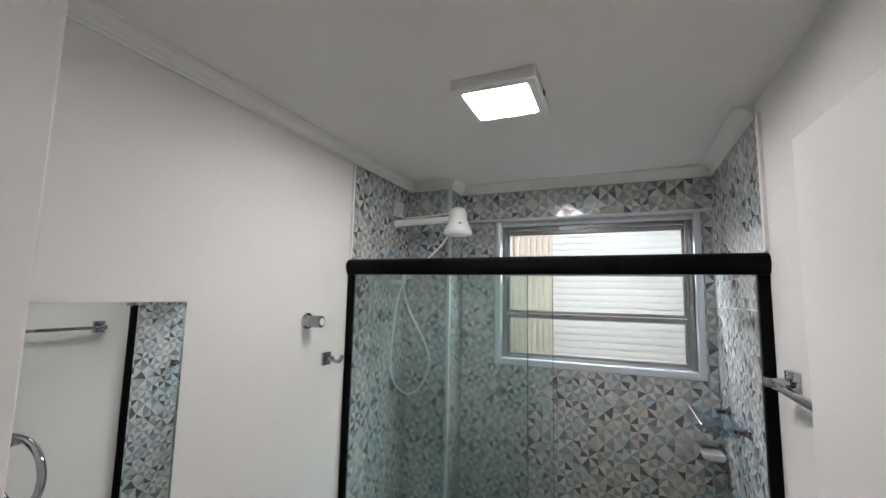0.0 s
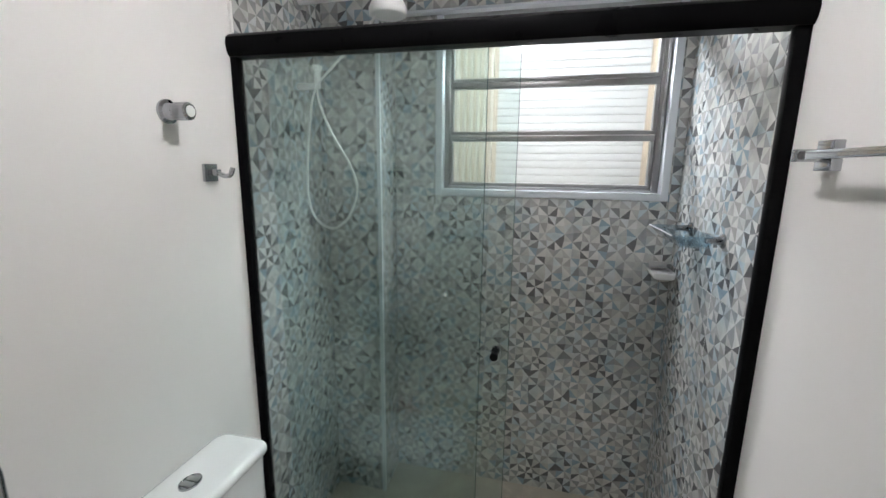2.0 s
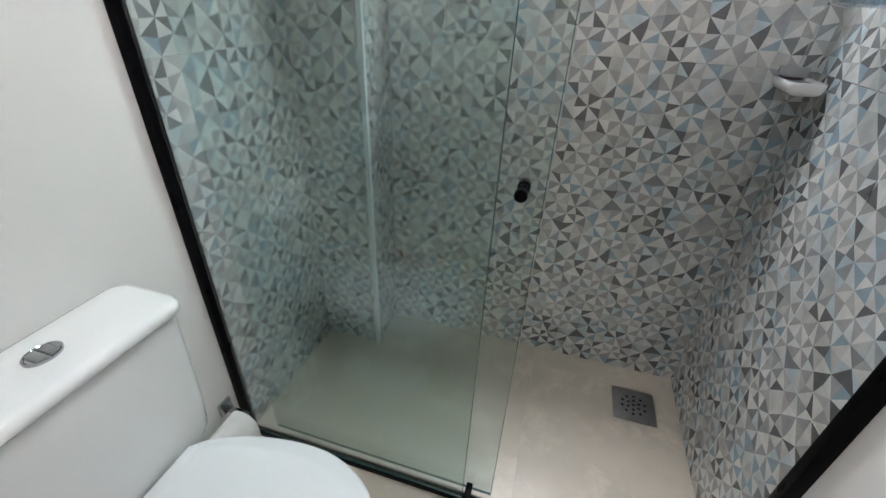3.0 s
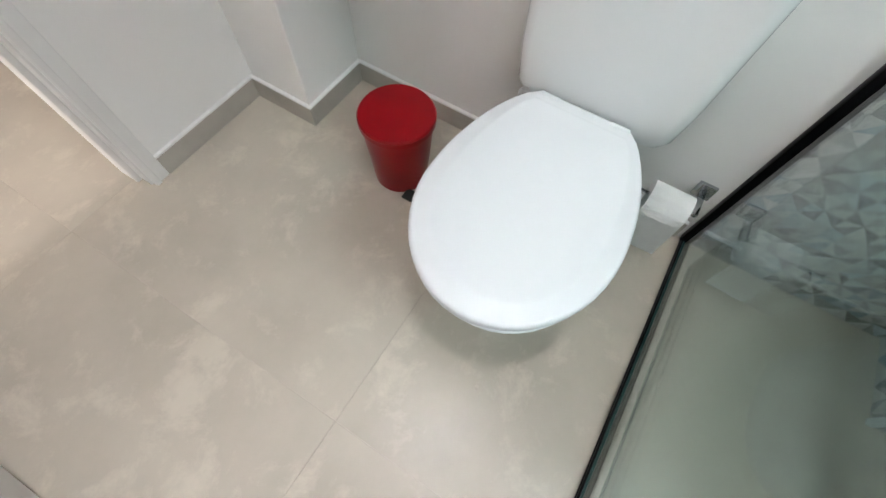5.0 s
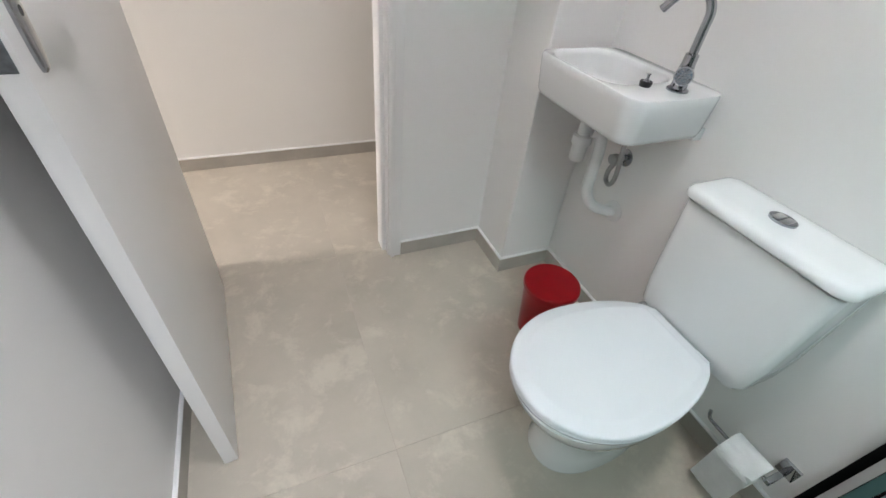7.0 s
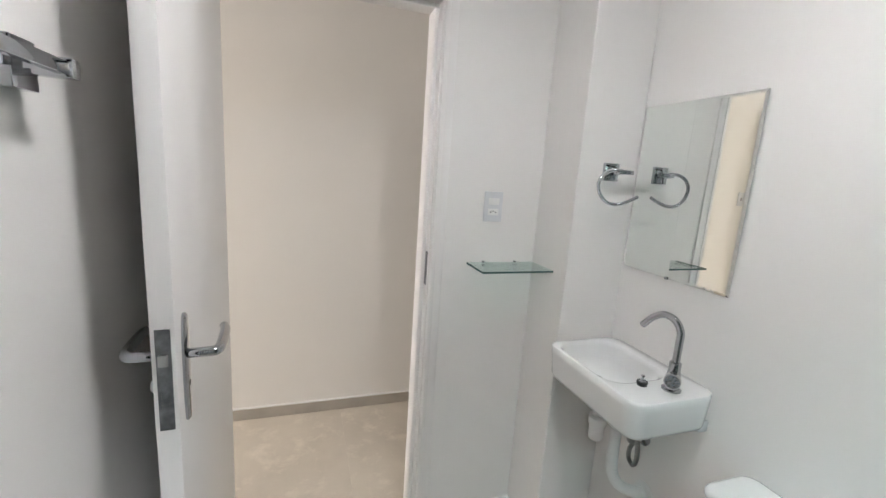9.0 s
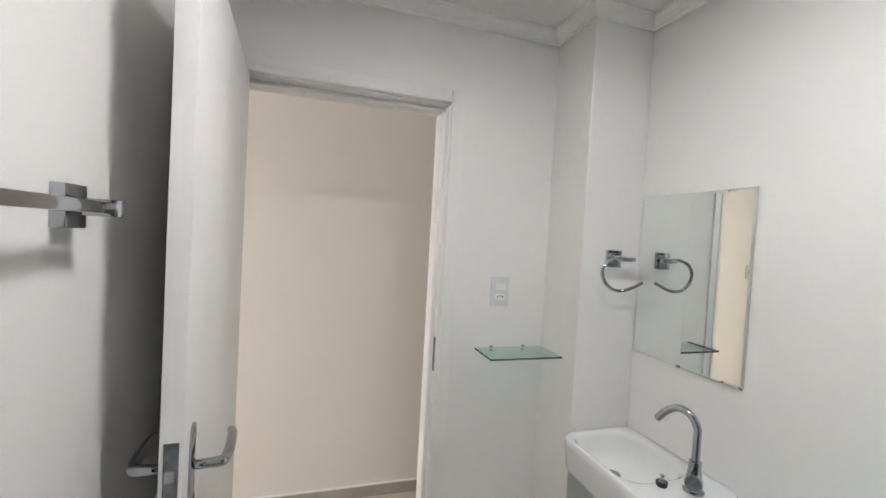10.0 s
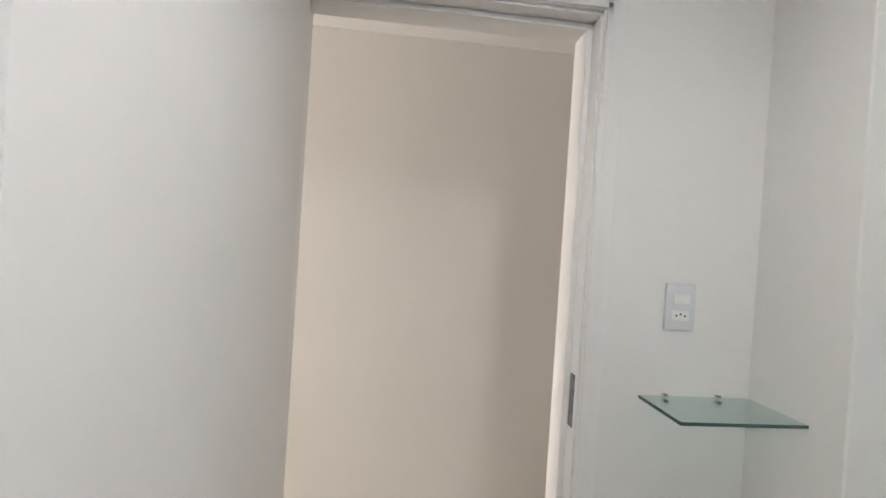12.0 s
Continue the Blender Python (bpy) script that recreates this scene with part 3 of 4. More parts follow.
for s in (-1, 1):
    y = GX + (0.030 if s < 0 else 0.038)
    part("pull_knob", lathe(bmesh.new(), (0.818, y, 1.035), (0, s, 0), [(0, 0.009), (0.008, 0.009), (0.011, 0.0125), (0.025, 0.0125), (0.027, 0.010)], 24), BLACK, slider, "black pull knob")

# ---- ceiling lamp ----
lamp = thing("ceiling_lamp", (0.77, 1.08, 2.412), "square white surface-mounted ceiling lamp, lit", "ceiling lamp")
bm = bmesh.new()
lx0, ly0, lx1, ly1 = 0.640, 0.948, 0.888, 1.196
loft(bm, [round_rect(lx0 + d, ly0 + d, lx1 - d, ly1 - d, 0.008, z, 3) for d, z in ((0.003, H), (0.0, H - 0.006), (0.0, 2.418), (0.005, 2.412), (0.026, 2.412), (0.031, 2.4165))], cap=False)
part("housing", bm, PLASTIC, lamp, "white plastic frame")
part("diffuser", boxes(((lx0 + 0.031, ly0 + 0.031, 2.4155), (lx1 - 0.031, ly1 - 0.031, 2.4185))), LAMPFACE, lamp, "glowing diffuser")
part("switch_tab", boxes(((lx1, 1.07, 2.425), (lx1 + 0.003, 1.09, 2.436))), RUBBER, lamp)


# ---- toilet ----
def seat_outline(z, grow=0.0):
    """The plan of the seat: a round front, tapering to a straight hinge side."""
    half, out = 0.187 + grow, []
    for k in range(25):
        a = radians(-90 + 180 * k / 24)
        out.append((0.455 + (0.223 + grow) * math.cos(a), 0.998 + half * math.sin(a), z))
    back = [0.277 * k / 12 + grow * (k / 12) for k in range(1, 13)]
    rear = [(0.455 - d, half * math.sqrt(max(0.02, 1 - (d / 0.328) ** 2))) for d in back]
    rear[-1] = (rear[-1][0], rear[-1][1] - 0.006)
    return out + [(x, 0.998 + y, z) for x, y in rear] + [(x, 0.998 - y, z) for x, y in rear[::-1]]


toilet = thing("toilet", (0.35, 1.0, 0), "white ceramic close-coupled toilet with the lid closed", "toilet")
bm = bmesh.new()
rows = [(0.0, 0.145, 0.535, 0.108), (0.012, 0.145, 0.537, 0.110), (0.06, 0.15, 0.525, 0.100), (0.14, 0.15, 0.52, 0.100), (0.20, 0.15, 0.54, 0.118),
        (0.27, 0.13, 0.595, 0.148), (0.33, 0.11, 0.645, 0.170), (0.375, 0.09, 0.668, 0.178), (0.395, 0.085, 0.674, 0.180)]
loops = []
for z, xa, xb, half in rows:
    c, top = xa + (xb - xa) * 0.56, max(0.0, (z - 0.14) / 0.255)
    loop = []
    for k in range(48):
        a = 2 * math.pi * k / 48
        u, v = math.cos(a), math.sin(a)
        narrow = 1 - 0.42 * top * max(0.0, -u) ** 1.2
        loop.append((c + ((xb - c) if u > 0 else (c - xa)) * math.copysign(abs(u) ** 0.85, u), 1.0 + half * narrow * math.copysign(abs(v) ** 0.9, v), z))
    loops.append(loop)
loft(bm, loops)
part("bowl", bm, CERAMIC, toilet, "glazed ceramic bowl and foot", smooth=60)
bm = bmesh.new()
loft(bm, [seat_outline(0.397, -0.008), seat_outline(0.400, -0.003), seat_outline(0.410, 0), seat_outline(0.414, -0.004)])
part("seat", bm, SEATPLASTIC, toilet, smooth=50)
bm = bmesh.new()
loft(bm, [seat_outline(0.4155, -0.003), seat_outline(0.418, 0.001), seat_outline(0.4275, 0.001), seat_outline(0.4315, -0.002), seat_outline(0.4335, -0.007), seat_outline(0.4345, -0.027), seat_outline(0.4375, -0.033), seat_outline(0.4382, -0.040), seat_outline(0.439, -0.11)])
part("lid", bm, SEATPLASTIC, toilet, "closed glossy white lid", smooth=50)
for y in (0.925, 1.075):
    part("hinge", lathe(bmesh.new(), (0.186, y - 0.02, 0.425), (0, 1, 0), [(0, 0.010), (0.04, 0.010)], 14), SEATPLASTIC, toilet)
bm = bmesh.new()
tank_rows = [(0.392, 0.060, 0.040, 0.03), (0.398, 0.03, 0.012, 0.03), (0.42, 0.018, 0.004, 0.03), (0.50, 0.010, 0.002, 0.028), (0.752, 0.0, 0.0, 0.028)]
loft(bm, [round_rect(0.012, 0.815 + dy, 0.172 - dx * 0.6, 1.195 - dy, r, z, 6) for z, dy, dx, r in tank_rows])
tank = part("tank", bm, CERAMIC, toilet, "ceramic cistern tapering to its base", smooth=50)
bm = bmesh.new()
loft(bm, [round_rect(0.006 + d, 0.805 + d, 0.184 - d, 1.206 - d, 0.036 - 0.4 * d, z, 8) for d, z in ((0.018, 0.7515), (0.018, 0.7605), (0.002, 0.761), (0.0, 0.766), (0.001, 0.777), (0.007, 0.785), (0.018, 0.7885), (0.045, 0.790))])
lid2 = part("tank_lid", bm, CERAMIC, toilet, "rounded ceramic cistern lid", smooth=60)
bm = turned(bmesh.new(), (0.095, 0.997, 0.790), Vector((0, 0, 1)), [(0, 0.030), (0.005, 0.030), (0.006, 0.028), (0.004, 0.025), (0.0045, 0.001)], 32)
bmesh.ops.scale(bm, vec=(0.8, 1, 1), space=Matrix.Translation((-0.095, -0.997, 0)), verts=bm.verts)
part("flush_button", bm, CHROME, lid2, "chrome dual flush button")
part("button_half", boxes(((0.077, 0.978, 0.793), (0.113, 0.9965, 0.797)), bevel=0.003), STEEL, lid2)
part("button_half", boxes(((0.077, 0.9985, 0.793), (0.113, 1.016, 0.797)), bevel=0.003), STEEL, lid2)
part("fixing_bolt", lathe(bmesh.new(), (0.178, 0.868, 0.385), (0, 0, 1), [(0, 0.014), (0.022, 0.014), (0.030, 0.008)], 12), STEEL, toilet, "dull metal fixing nut")

# ---- red bin ----
BX, BY = 0.256, 0.580
pail = thing("waste_bin", (BX, BY, 0), "red round plastic waste bin with a flat lid", "waste bin")
part("body", lathe(bmesh.new(), (BX, BY, 0), (0, 0, 1), [(0.0, 0.074), (0.004, 0.078), (0.10, 0.086), (0.226, 0.096)], 40), RED, pail)
part("lid", lathe(bmesh.new(), (BX, BY, 0.226), (0, 0, 1), [(0.0, 0.099), (0.002, 0.102), (0.018, 0.102), (0.023, 0.098), (0.0235, 0.086), (0.0242, 0.002)], 40), RED, pail, "flat red lid")
part("pedal", boxes(((BX + 0.045, BY + 0.055, 0.006), (BX + 0.082, BY + 0.09, 0.014)), bevel=0.003), RUBBER, pail, "black pedal")

# ---- wash basin ----
basin = thing("wash_basin", (0.15, 0.48, 0.83), "small white ceramic wall-hung wash basin", "wash basin")
SX, SY0, SY1, SZ = 0.305, 0.250, 0.690, 0.945


def rim(d, z, r=0.048):
    return round_rect(0.001 + d * 0.2, SY0 + d, SX - d, SY1 - d, max(r - d * 0.4, 0.012), z, 8)


def bowl_loop(d, z):
    return round_rect(0.050 + d, 0.268 + d, 0.288 - d, 0.572 - d * 1.7, max(0.07 - d * 0.2, 0.02), z, 8)


bm = bmesh.new()
loft(bm, [rim(0.040, 0.818), rim(0.026, 0.820), rim(0.014, 0.828), rim(0.008, 0.842), rim(0.001, 0.92), rim(0.0, 0.938), rim(0.003, 0.944), rim(0.008, SZ),
          bowl_loop(-0.004, SZ), bowl_loop(0.0, 0.943), bowl_loop(0.006, 0.930), bowl_loop(0.014, 0.885), bowl_loop(0.030, 0.862), bowl_loop(0.06, 0.850), bowl_loop(0.095, 0.847)])
part("bowl", bm, CERAMIC, basin, "glazed ceramic bowl with a side tap deck", smooth=50)
part("wall_bracket", boxes(((0.0, 0.30, 0.815), (0.036, 0.673, 0.850)), bevel=0.004), CERAMIC, basin)
part("drain", lathe(bmesh.new(), (0.169, 0.370, 0.8465), (0, 0, 1), [(0, 0.024), (0.004, 0.024), (0.005, 0.018)], 24), CHROME, basin, "chrome drain")

tap = thing("basin_tap", (0.125, 0.635, SZ), "tall chrome swan-neck basin tap", "tap")
tx, ty = 0.125, 0.632
part("base", lathe(bmesh.new(), (tx, ty, SZ), (0, 0, 1), [(0, 0.027), (0.004, 0.027), (0.007, 0.020), (0.045, 0.019), (0.065, 0.016), (0.085, 0.016), (0.088, 0.011)], 24), CHROME, tap)
neck = spline([(tx, ty, SZ + 0.08), (tx, ty, SZ + 0.14), (tx, ty - 0.002, SZ + 0.178), (tx + 0.006, ty - 0.022, SZ + 0.207), (tx + 0.015, ty - 0.055, SZ + 0.212), (tx + 0.023, ty - 0.085, SZ + 0.192), (tx + 0.030, ty - 0.110, SZ + 0.160)], 8)
part("spout", tube(bmesh.new(), neck, 0.0105, 18), CHROME, tap, "curved chrome spout", smooth=60)
part("knob", lathe(bmesh.new(), (tx + 0.012, ty + 0.010, SZ + 0.042), (0.75, 0.60, 0.12), [(0, 0.014), (0.012, 0.014), (0.016, 0.022), (0.040, 0.022), (0.043, 0.019), (0.0435, 0.002)], 28), CHROME, tap, "round chrome knob")
plug = thing("sink_plug", (0.195, 0.592, SZ), "black rubber sink plug with a metal pin", "plug")
part("stopper", lathe(bmesh.new(), (0.195, 0.592, SZ), (0, 0, 1), [(0, 0.014), (0.010, 0.016), (0.013, 0.015)], 20), RUBBER, plug)
part("pin", lathe(bmesh.new(), (0.195, 0.592, SZ + 0.013), (0, 0, 1), [(0, 0.009), (0.004, 0.004), (0.014, 0.004), (0.016, 0.006), (0.018, 0.005)], 14), CHROME, plug)

trap = thing("basin_trap", (0.15, 0.42, 0.45), "white plastic drain trap under the basin", "drain trap")
part("tailpiece", lathe(bmesh.new(), (0.17, 0.41, 0.725), (0, 0, 1), [(0, 0.020), (0.10, 0.020)], 20), PLASTIC, trap)
part("cup", lathe(bmesh.new(), (0.17, 0.41, 0.64), (0, 0, 1), [(0, 0.021), (0.006, 0.025), (0.055, 0.025), (0.058, 0.031), (0.085, 0.031), (0.09, 0.024)], 24), PLASTIC, trap)
part("pipe", tube(bmesh.new(), spline([(0.155, 0.425, 0.745), (0.128, 0.438, 0.738), (0.120, 0.447, 0.69), (0.118, 0.448, 0.60), (0.112, 0.450, 0.53), (0.088, 0.464, 0.482), (0.04, 0.488, 0.462), (0.0, 0.495, 0.455)], 8), 0.0195, 16), PLASTIC, trap, "bent white waste pipe", smooth=60)
part("wall_flange", lathe(bmesh.new(), (0, 0.495, 0.455), (1, 0, 0), [(0, 0.040), (0.004, 0.040), (0.010, 0.026)], 28), PLASTIC, trap)
valve = thing("angle_valve", (0, 0.457, 0.65), "chrome angle valve with a braided supply hose", "valve")
part("flange", lathe(bmesh.new(), (0, 0.457, 0.65), (1, 0, 0), [(0, 0.030), (0.004, 0.030), (0.008, 0.014), (0.04, 0.012)], 24), CHROME, valve)
part("knob", lathe(bmesh.new(), (0.04, 0.457, 0.65), (1, 0, 0), [(0, 0.018), (0.02, 0.018), (0.022, 0.014)], 12), STEEL, valve)
part("supply_hose", tube(bmesh.new(), spline([(0.034, 0.458, 0.64), (0.036, 0.440, 0.60), (0.046, 0.450, 0.57), (0.062, 0.485, 0.570), (0.078, 0.512, 0.61), (0.088, 0.516, 0.68), (0.10, 0.505, 0.83)], 8), 0.0078, 10), STEEL, valve, "braided steel hose", smooth=60)

# ---- mirror, ring, shelf, switch ----
mirror = thing("wall_mirror", (0, 0.456, 1.23), "plain rectangular frameless wall mirror beside the basin", "mirror")
my0, my1, mz0, mz1 = 0.250, 0.662, 1.230, 1.797
part("backing", boxes(((0.0, my0 + 0.004, mz0 + 0.004), (0.004, my1 - 0.004, mz1 - 0.004))), LOCKSTEEL, mirror)
bm = bmesh.new()
loft(bm, [[(x, my0 + d, mz0 + d), (x, my1 - d, mz0 + d), (x, my1 - d, mz1 - d), (x, my0 + d, mz1 - d)] for x, d in ((0.004, 0), (0.0066, 0.0), (0.008, 0.008))])
part("glass", bm, MIRROR, mirror, "silvered glass", smooth=0)
part("clip", boxes(((0.0, my0 + 0.19, mz0 - 0.004), (0.011, my0 + 0.20, mz0 + 0.004)), bevel=0.001), CHROME, mirror)

ring = thing("towel_ring", (0.12, 0.237, 1.56), "chrome open towel ring on a square plate", "towel ring")
part("plate", boxes(((0.088, 0.237, 1.535), (0.150, 0.249, 1.597)), bevel=0.002), CHROME, ring)
part("post", boxes(((0.110, 0.247, 1.558), (0.128, 0.288, 1.576)), bevel=0.002), CHROME, ring)
part("tip", boxes(((0.068, 0.282, 1.560), (0.130, 0.300, 1.575)), bevel=0.002), CHROME, ring)
part("loop", tube(bmesh.new(), spline([(0.115, 0.293, 1.572), (0.155, 0.294, 1.571), (0.190, 0.296, 1.555), (0.207, 0.297, 1.523), (0.195, 0.298, 1.487), (0.165, 0.299, 1.463), (0.128, 0.300, 1.457), (0.085, 0.300, 1.466), (0.038, 0.300, 1.486)], 8), 0.0062, 14), CHROME, ring, "curved chrome bar", smooth=60)

shelf = thing("glass_shelf", (0.4, 0.08, 1.18), "clear green-edged glass wall shelf", "shelf")
part("board", boxes(((0.2525, 0.006, 1.180), (0.543, 0.162, 1.188)), bevel=0.0015), SHELFGLASS, shelf, smooth=0)
for a, b in (((0.2525, 0.1615, 1.1805), (0.543, 0.1632, 1.1875)), ((0.5425, 0.006, 1.1805), (0.5442, 0.162, 1.1875))):
    part("edge", boxes((a, b)), EDGEGLASS, shelf, "green polished edge")
for x in (0.335, 0.475):
    part("clip", boxes(((x - 0.006, 0.0, 1.173), (x + 0.006, 0.016, 1.1795)), ((x - 0.006, 0.0, 1.1885), (x + 0.006, 0.012, 1.193)), bevel=0.003), CHROME, shelf, "chrome shelf clip")

plate = thing("switch_plate", (0.45, 0, 1.35), "white light switch and socket wall plate", "switch")
part("cover", boxes(((0.412, 0.0, 1.350), (0.490, 0.008, 1.466)), bevel=0.003), GREYPLASTIC, plate)
part("rocker", boxes(((0.4285, 0.008, 1.416), (0.4735, 0.012, 1.441)), bevel=0.002), PLASTIC, plate, "white rocker")
part("socket", boxes(((0.4285, 0.008, 1.375), (0.4735, 0.010, 1.400)), bevel=0.001), PLASTIC, plate)
for x, z in ((0.440, 1.387), (0.451, 1.391), (0.462, 1.387)):
    # the dark of each pin hole is a black disc on the socket
    part("pin_hole_disc", lathe(bmesh.new(), (x, 0.0101, z), (0, 1, 0), [(0, 0.0028), (0.0004, 0.0028)], 10), RUBBER, plate)

# ---- chrome fittings on the walls ----
robe = thing("shut_off_valve", (0, 1.142, 1.722), "chrome shut-off valve with a ribbed knob", "valve")
part("flange", lathe(bmesh.new(), (0, 1.142, 1.722), (1, 0, 0), [(0, 0.030), (0.006, 0.030), (0.010, 0.022), (0.03, 0.016)], 28), CHROME, robe)
bm = bmesh.new()
loft(bm, [[(x, 1.142 + r * (1 + 0.05 * (k % 2)) * math.cos(2 * math.pi * k / 32), 1.722 + r * (1 + 0.05 * (k % 2)) * math.sin(2 * math.pi * k / 32)) for k in range(32)] for x, r in ((0.028, 0.018), (0.032, 0.021), (0.068, 0.021), (0.072, 0.017))])
part("knob", bm, CHROME, robe, "ribbed chrome knob", smooth=0)
part("cap", lathe(bmesh.new(), (0.072, 1.142, 1.722), (1, 0, 0), [(0, 0.014), (0.002, 0.013)], 20), PLASTIC, robe)

hook = thing("robe_hook", (0, 1.26, 1.57), "chrome robe hook on a square plate", "hook")
part("plate", boxes(((0, 1.236, 1.545), (0.010, 1.284, 1.595)), bevel=0.002), CHROME, hook)
part("post", boxes(((0.010, 1.250, 1.562), (0.035, 1.270, 1.580)), bevel=0.002), CHROME, hook)
part("prong", tube(bmesh.new(), spline([(0.03, 1.26, 1.571), (0.05, 1.262, 1.562), (0.066, 1.266, 1.565), (0.074, 1.27, 1.585)], 6), 0.007, 12), CHROME, hook)

bar = thing("towel_bar", (W, 1.0, 1.645), "square chrome towel bar on two wall plates", "towel bar")
BZ = 1.624
for y, z in ((0.805, BZ), (1.235, BZ)):
    arm = part("bracket", boxes(((W - 0.020, y - 0.026, z - 0.030), (W, y + 0.026, z - 0.006)), ((W - 0.020, y - 0.026, z + 0.008), (W, y + 0.026, z + 0.030)), ((W - 0.012, y - 0.024, z - 0.02), (W, y + 0.024, z + 0.02)), bevel=0.002), CHROME, bar)
    part("arm", boxes(((W - 0.071, y - 0.010, z - 0.012), (W - 0.012, y + 0.010, z + 0.012)), bevel=0.002), CHROME, arm)
bm = boxes(((W - 0.067, 0.795, BZ - 0.008), (W - 0.053, 1.245, BZ + 0.008)), bevel=0.0015)
part("bar", bm, CHROME, bar)

paper = thing("paper_holder", (0, 1.25, 0.2), "chrome toilet paper holder with a thin roll", "paper holder")
part("plate", boxes(((0, 1.312, 0.178), (0.010, 1.358, 0.226)), bevel=0.002), CHROME, paper)
part("arm", boxes(((0.010, 1.326, 0.192), (0.090, 1.342, 0.206)), bevel=0.002), CHROME, paper)
part("rod", tube(bmesh.new(), spline([(0.084, 1.334, 0.199), (0.086, 1.25, 0.199), (0.086, 1.165, 0.199), (0.086, 1.150, 0.206), (0.086, 1.143, 0.224)], 6), 0.005, 10), CHROME, paper)
tissue = thing("paper_roll", (0.086, 1.25, 0.14), "nearly used white toilet paper roll, end hanging", "toilet paper")
bm = bmesh.new()
turned(bm, (0.086, 1.220, 0.184), Vector((0, 1, 0)), [(0, 0.020), (0, 0.047), (0.10, 0.047), (0.10, 0.020), (0, 0.020)], 28)
part("roll", bm, TISSUE, tissue)
bm = bmesh.new()
curve = [(0.086, 0.2315), (0.112, 0.224), (0.1305, 0.200), (0.1340, 0.165), (0.1350, 0.13), (0.138, 0.095), (0.143, 0.055)]
rows2 = [[bm.verts.new((x + 0.0015 * math.sin(j * 1.3 + k), 1.220 + 0.025 * j, z)) for j in range(5)] for k, (x, z) in enumerate(curve)]
for a, b in zip(rows2, rows2[1:]):
    for j in range(4):
        bm.faces.new((a[j], a[j + 1], b[j + 1], b[j]))
bmesh.ops.solidify(bm, geom=bm.faces[:], thickness=0.0012)
part("hanging_end", bm, TISSUE, tissue, smooth=60)

# ---- in the shower ----
shower = thing("electric_shower", (0, 1.755, 2.19), "white electric shower head on a wall arm with hose", "shower")
HX, HY, HZ = 0.365, 1.755, 2.19
part("wall_rose", lathe(bmesh.new(), (0.006, 1.755, 2.195), (1, 0, 0), [(0, 0.032), (0.006, 0.032), (0.010, 0.022)], 24), STEEL, shower)
part("arm", tube(bmesh.new(), [(0.008, 1.755, 2.195), (0.20, 1.755, 2.197), (HX - 0.02, 1.755, 2.198)], 0.0165, 18), PLASTIC, shower, "white plastic arm", smooth=60)
part("head", lathe(bmesh.new(), (HX, HY, 2.118), (0, 0, 1), [(0, 0.058), (0.004, 0.066), (0.022, 0.068), (0.030, 0.065), (0.052, 0.053), (0.072, 0.044), (0.112, 0.040), (0.128, 0.034), (0.137, 0.020), (0.139, 0.006)], 36), PLASTIC, shower, "bell-shaped white shower head", smooth=60)
part("selector", boxes(((HX + 0.020, HY - 0.050, 2.168), (HX + 0.034, HY - 0.042, 2.174)), bevel=0.002), RUBBER, shower)
part("cable", tube(bmesh.new(), spline([(HX - 0.02, 1.76, 2.235), (0.24, 1.762, 2.226), (0.12, 1.765, 2.222), (0.05, 1.78, 2.228), (0.02, 1.79, 2.25)], 6), 0.004, 8), PLASTIC, shower)
part("hose", tube(bmesh.new(), spline([(HX - 0.03, 1.745, 2.135), (0.27, 1.73, 2.05), (0.16, 1.72, 1.95), (0.085, 1.72, 1.87), (0.055, 1.72, 1.74), (0.032, 1.73, 1.58), (0.028, 1.735, 1.47), (0.055, 1.74, 1.385), (0.125, 1.745, 1.348),
                                             (0.195, 1.745, 1.40), (0.232, 1.745, 1.505), (0.205, 1.745, 1.60), (0.135, 1.74, 1.72), (0.095, 1.735, 1.82), (0.085, 1.73, 1.885)], 8), 0.0042, 10), PLASTIC, shower, "thin white hose", smooth=60)
part("spray_holder", boxes(((0.006, 1.722, 1.878), (0.10, 1.742, 1.898)), bevel=0.004), PLASTIC, shower)
part("hand_spray", lathe(bmesh.new(), (0.088, 1.732, 1.885), (0.1, -0.1, 1), [(0, 0.010), (0.02, 0.011), (0.05, 0.012), (0.065, 0.018), (0.075, 0.018)], 20), PLASTIC, shower)
cover = solid("junction_cover", boxes(((0.006, 1.745, 2.235), (0.018, 1.835, 2.315)), bevel=0.004), GREYPLASTIC, "pale plastic junction cover above the shower arm", "cover plate")

tapv = thing("shower_valve", (0, 1.79, 1.375), "chrome shower valve on the tiled wall", "valve")
part("flange", lathe(bmesh.new(), (0.006, 1.79, 1.375), (1, 0, 0), [(0, 0.030), (0.005, 0.030), (0.010, 0.018), (0.03, 0.014)], 24), CHROME, tapv)
part("knob", lathe(bmesh.new(), (0.034, 1.79, 1.375), (1, 0, 0), [(0, 0.017), (0.004, 0.021), (0.034, 0.021), (0.038, 0.017)], 14), STEEL, tapv)

tray = thing("soap_shelf", (W, 1.81, 1.36), "bluish glass soap tray on two chrome mounts", "soap shelf")
for y in (1.665, 1.955):
    p = part("mount", lathe(bmesh.new(), (W - 0.006, y, 1.38), (-1, 0, 0), [(0, 0.023), (0.005, 0.023), (0.010, 0.014), (0.04, 0.009), (0.05, 0.009)], 24), CHROME, tray)
bm = bmesh.new()
loft(bm, [round_rect(W - 0.030 - wide, 1.8085 - half, W - 0.030, 1.8085 + half, 0.012, z, 4)
          for wide, half, z in ((0.075, 0.112, 1.348), (0.090, 0.128, 1.352), (0.122, 0.152, 1.390), (0.117, 0.147, 1.391), (0.086, 0.123, 1.357), (0.070, 0.108, 1.354))])
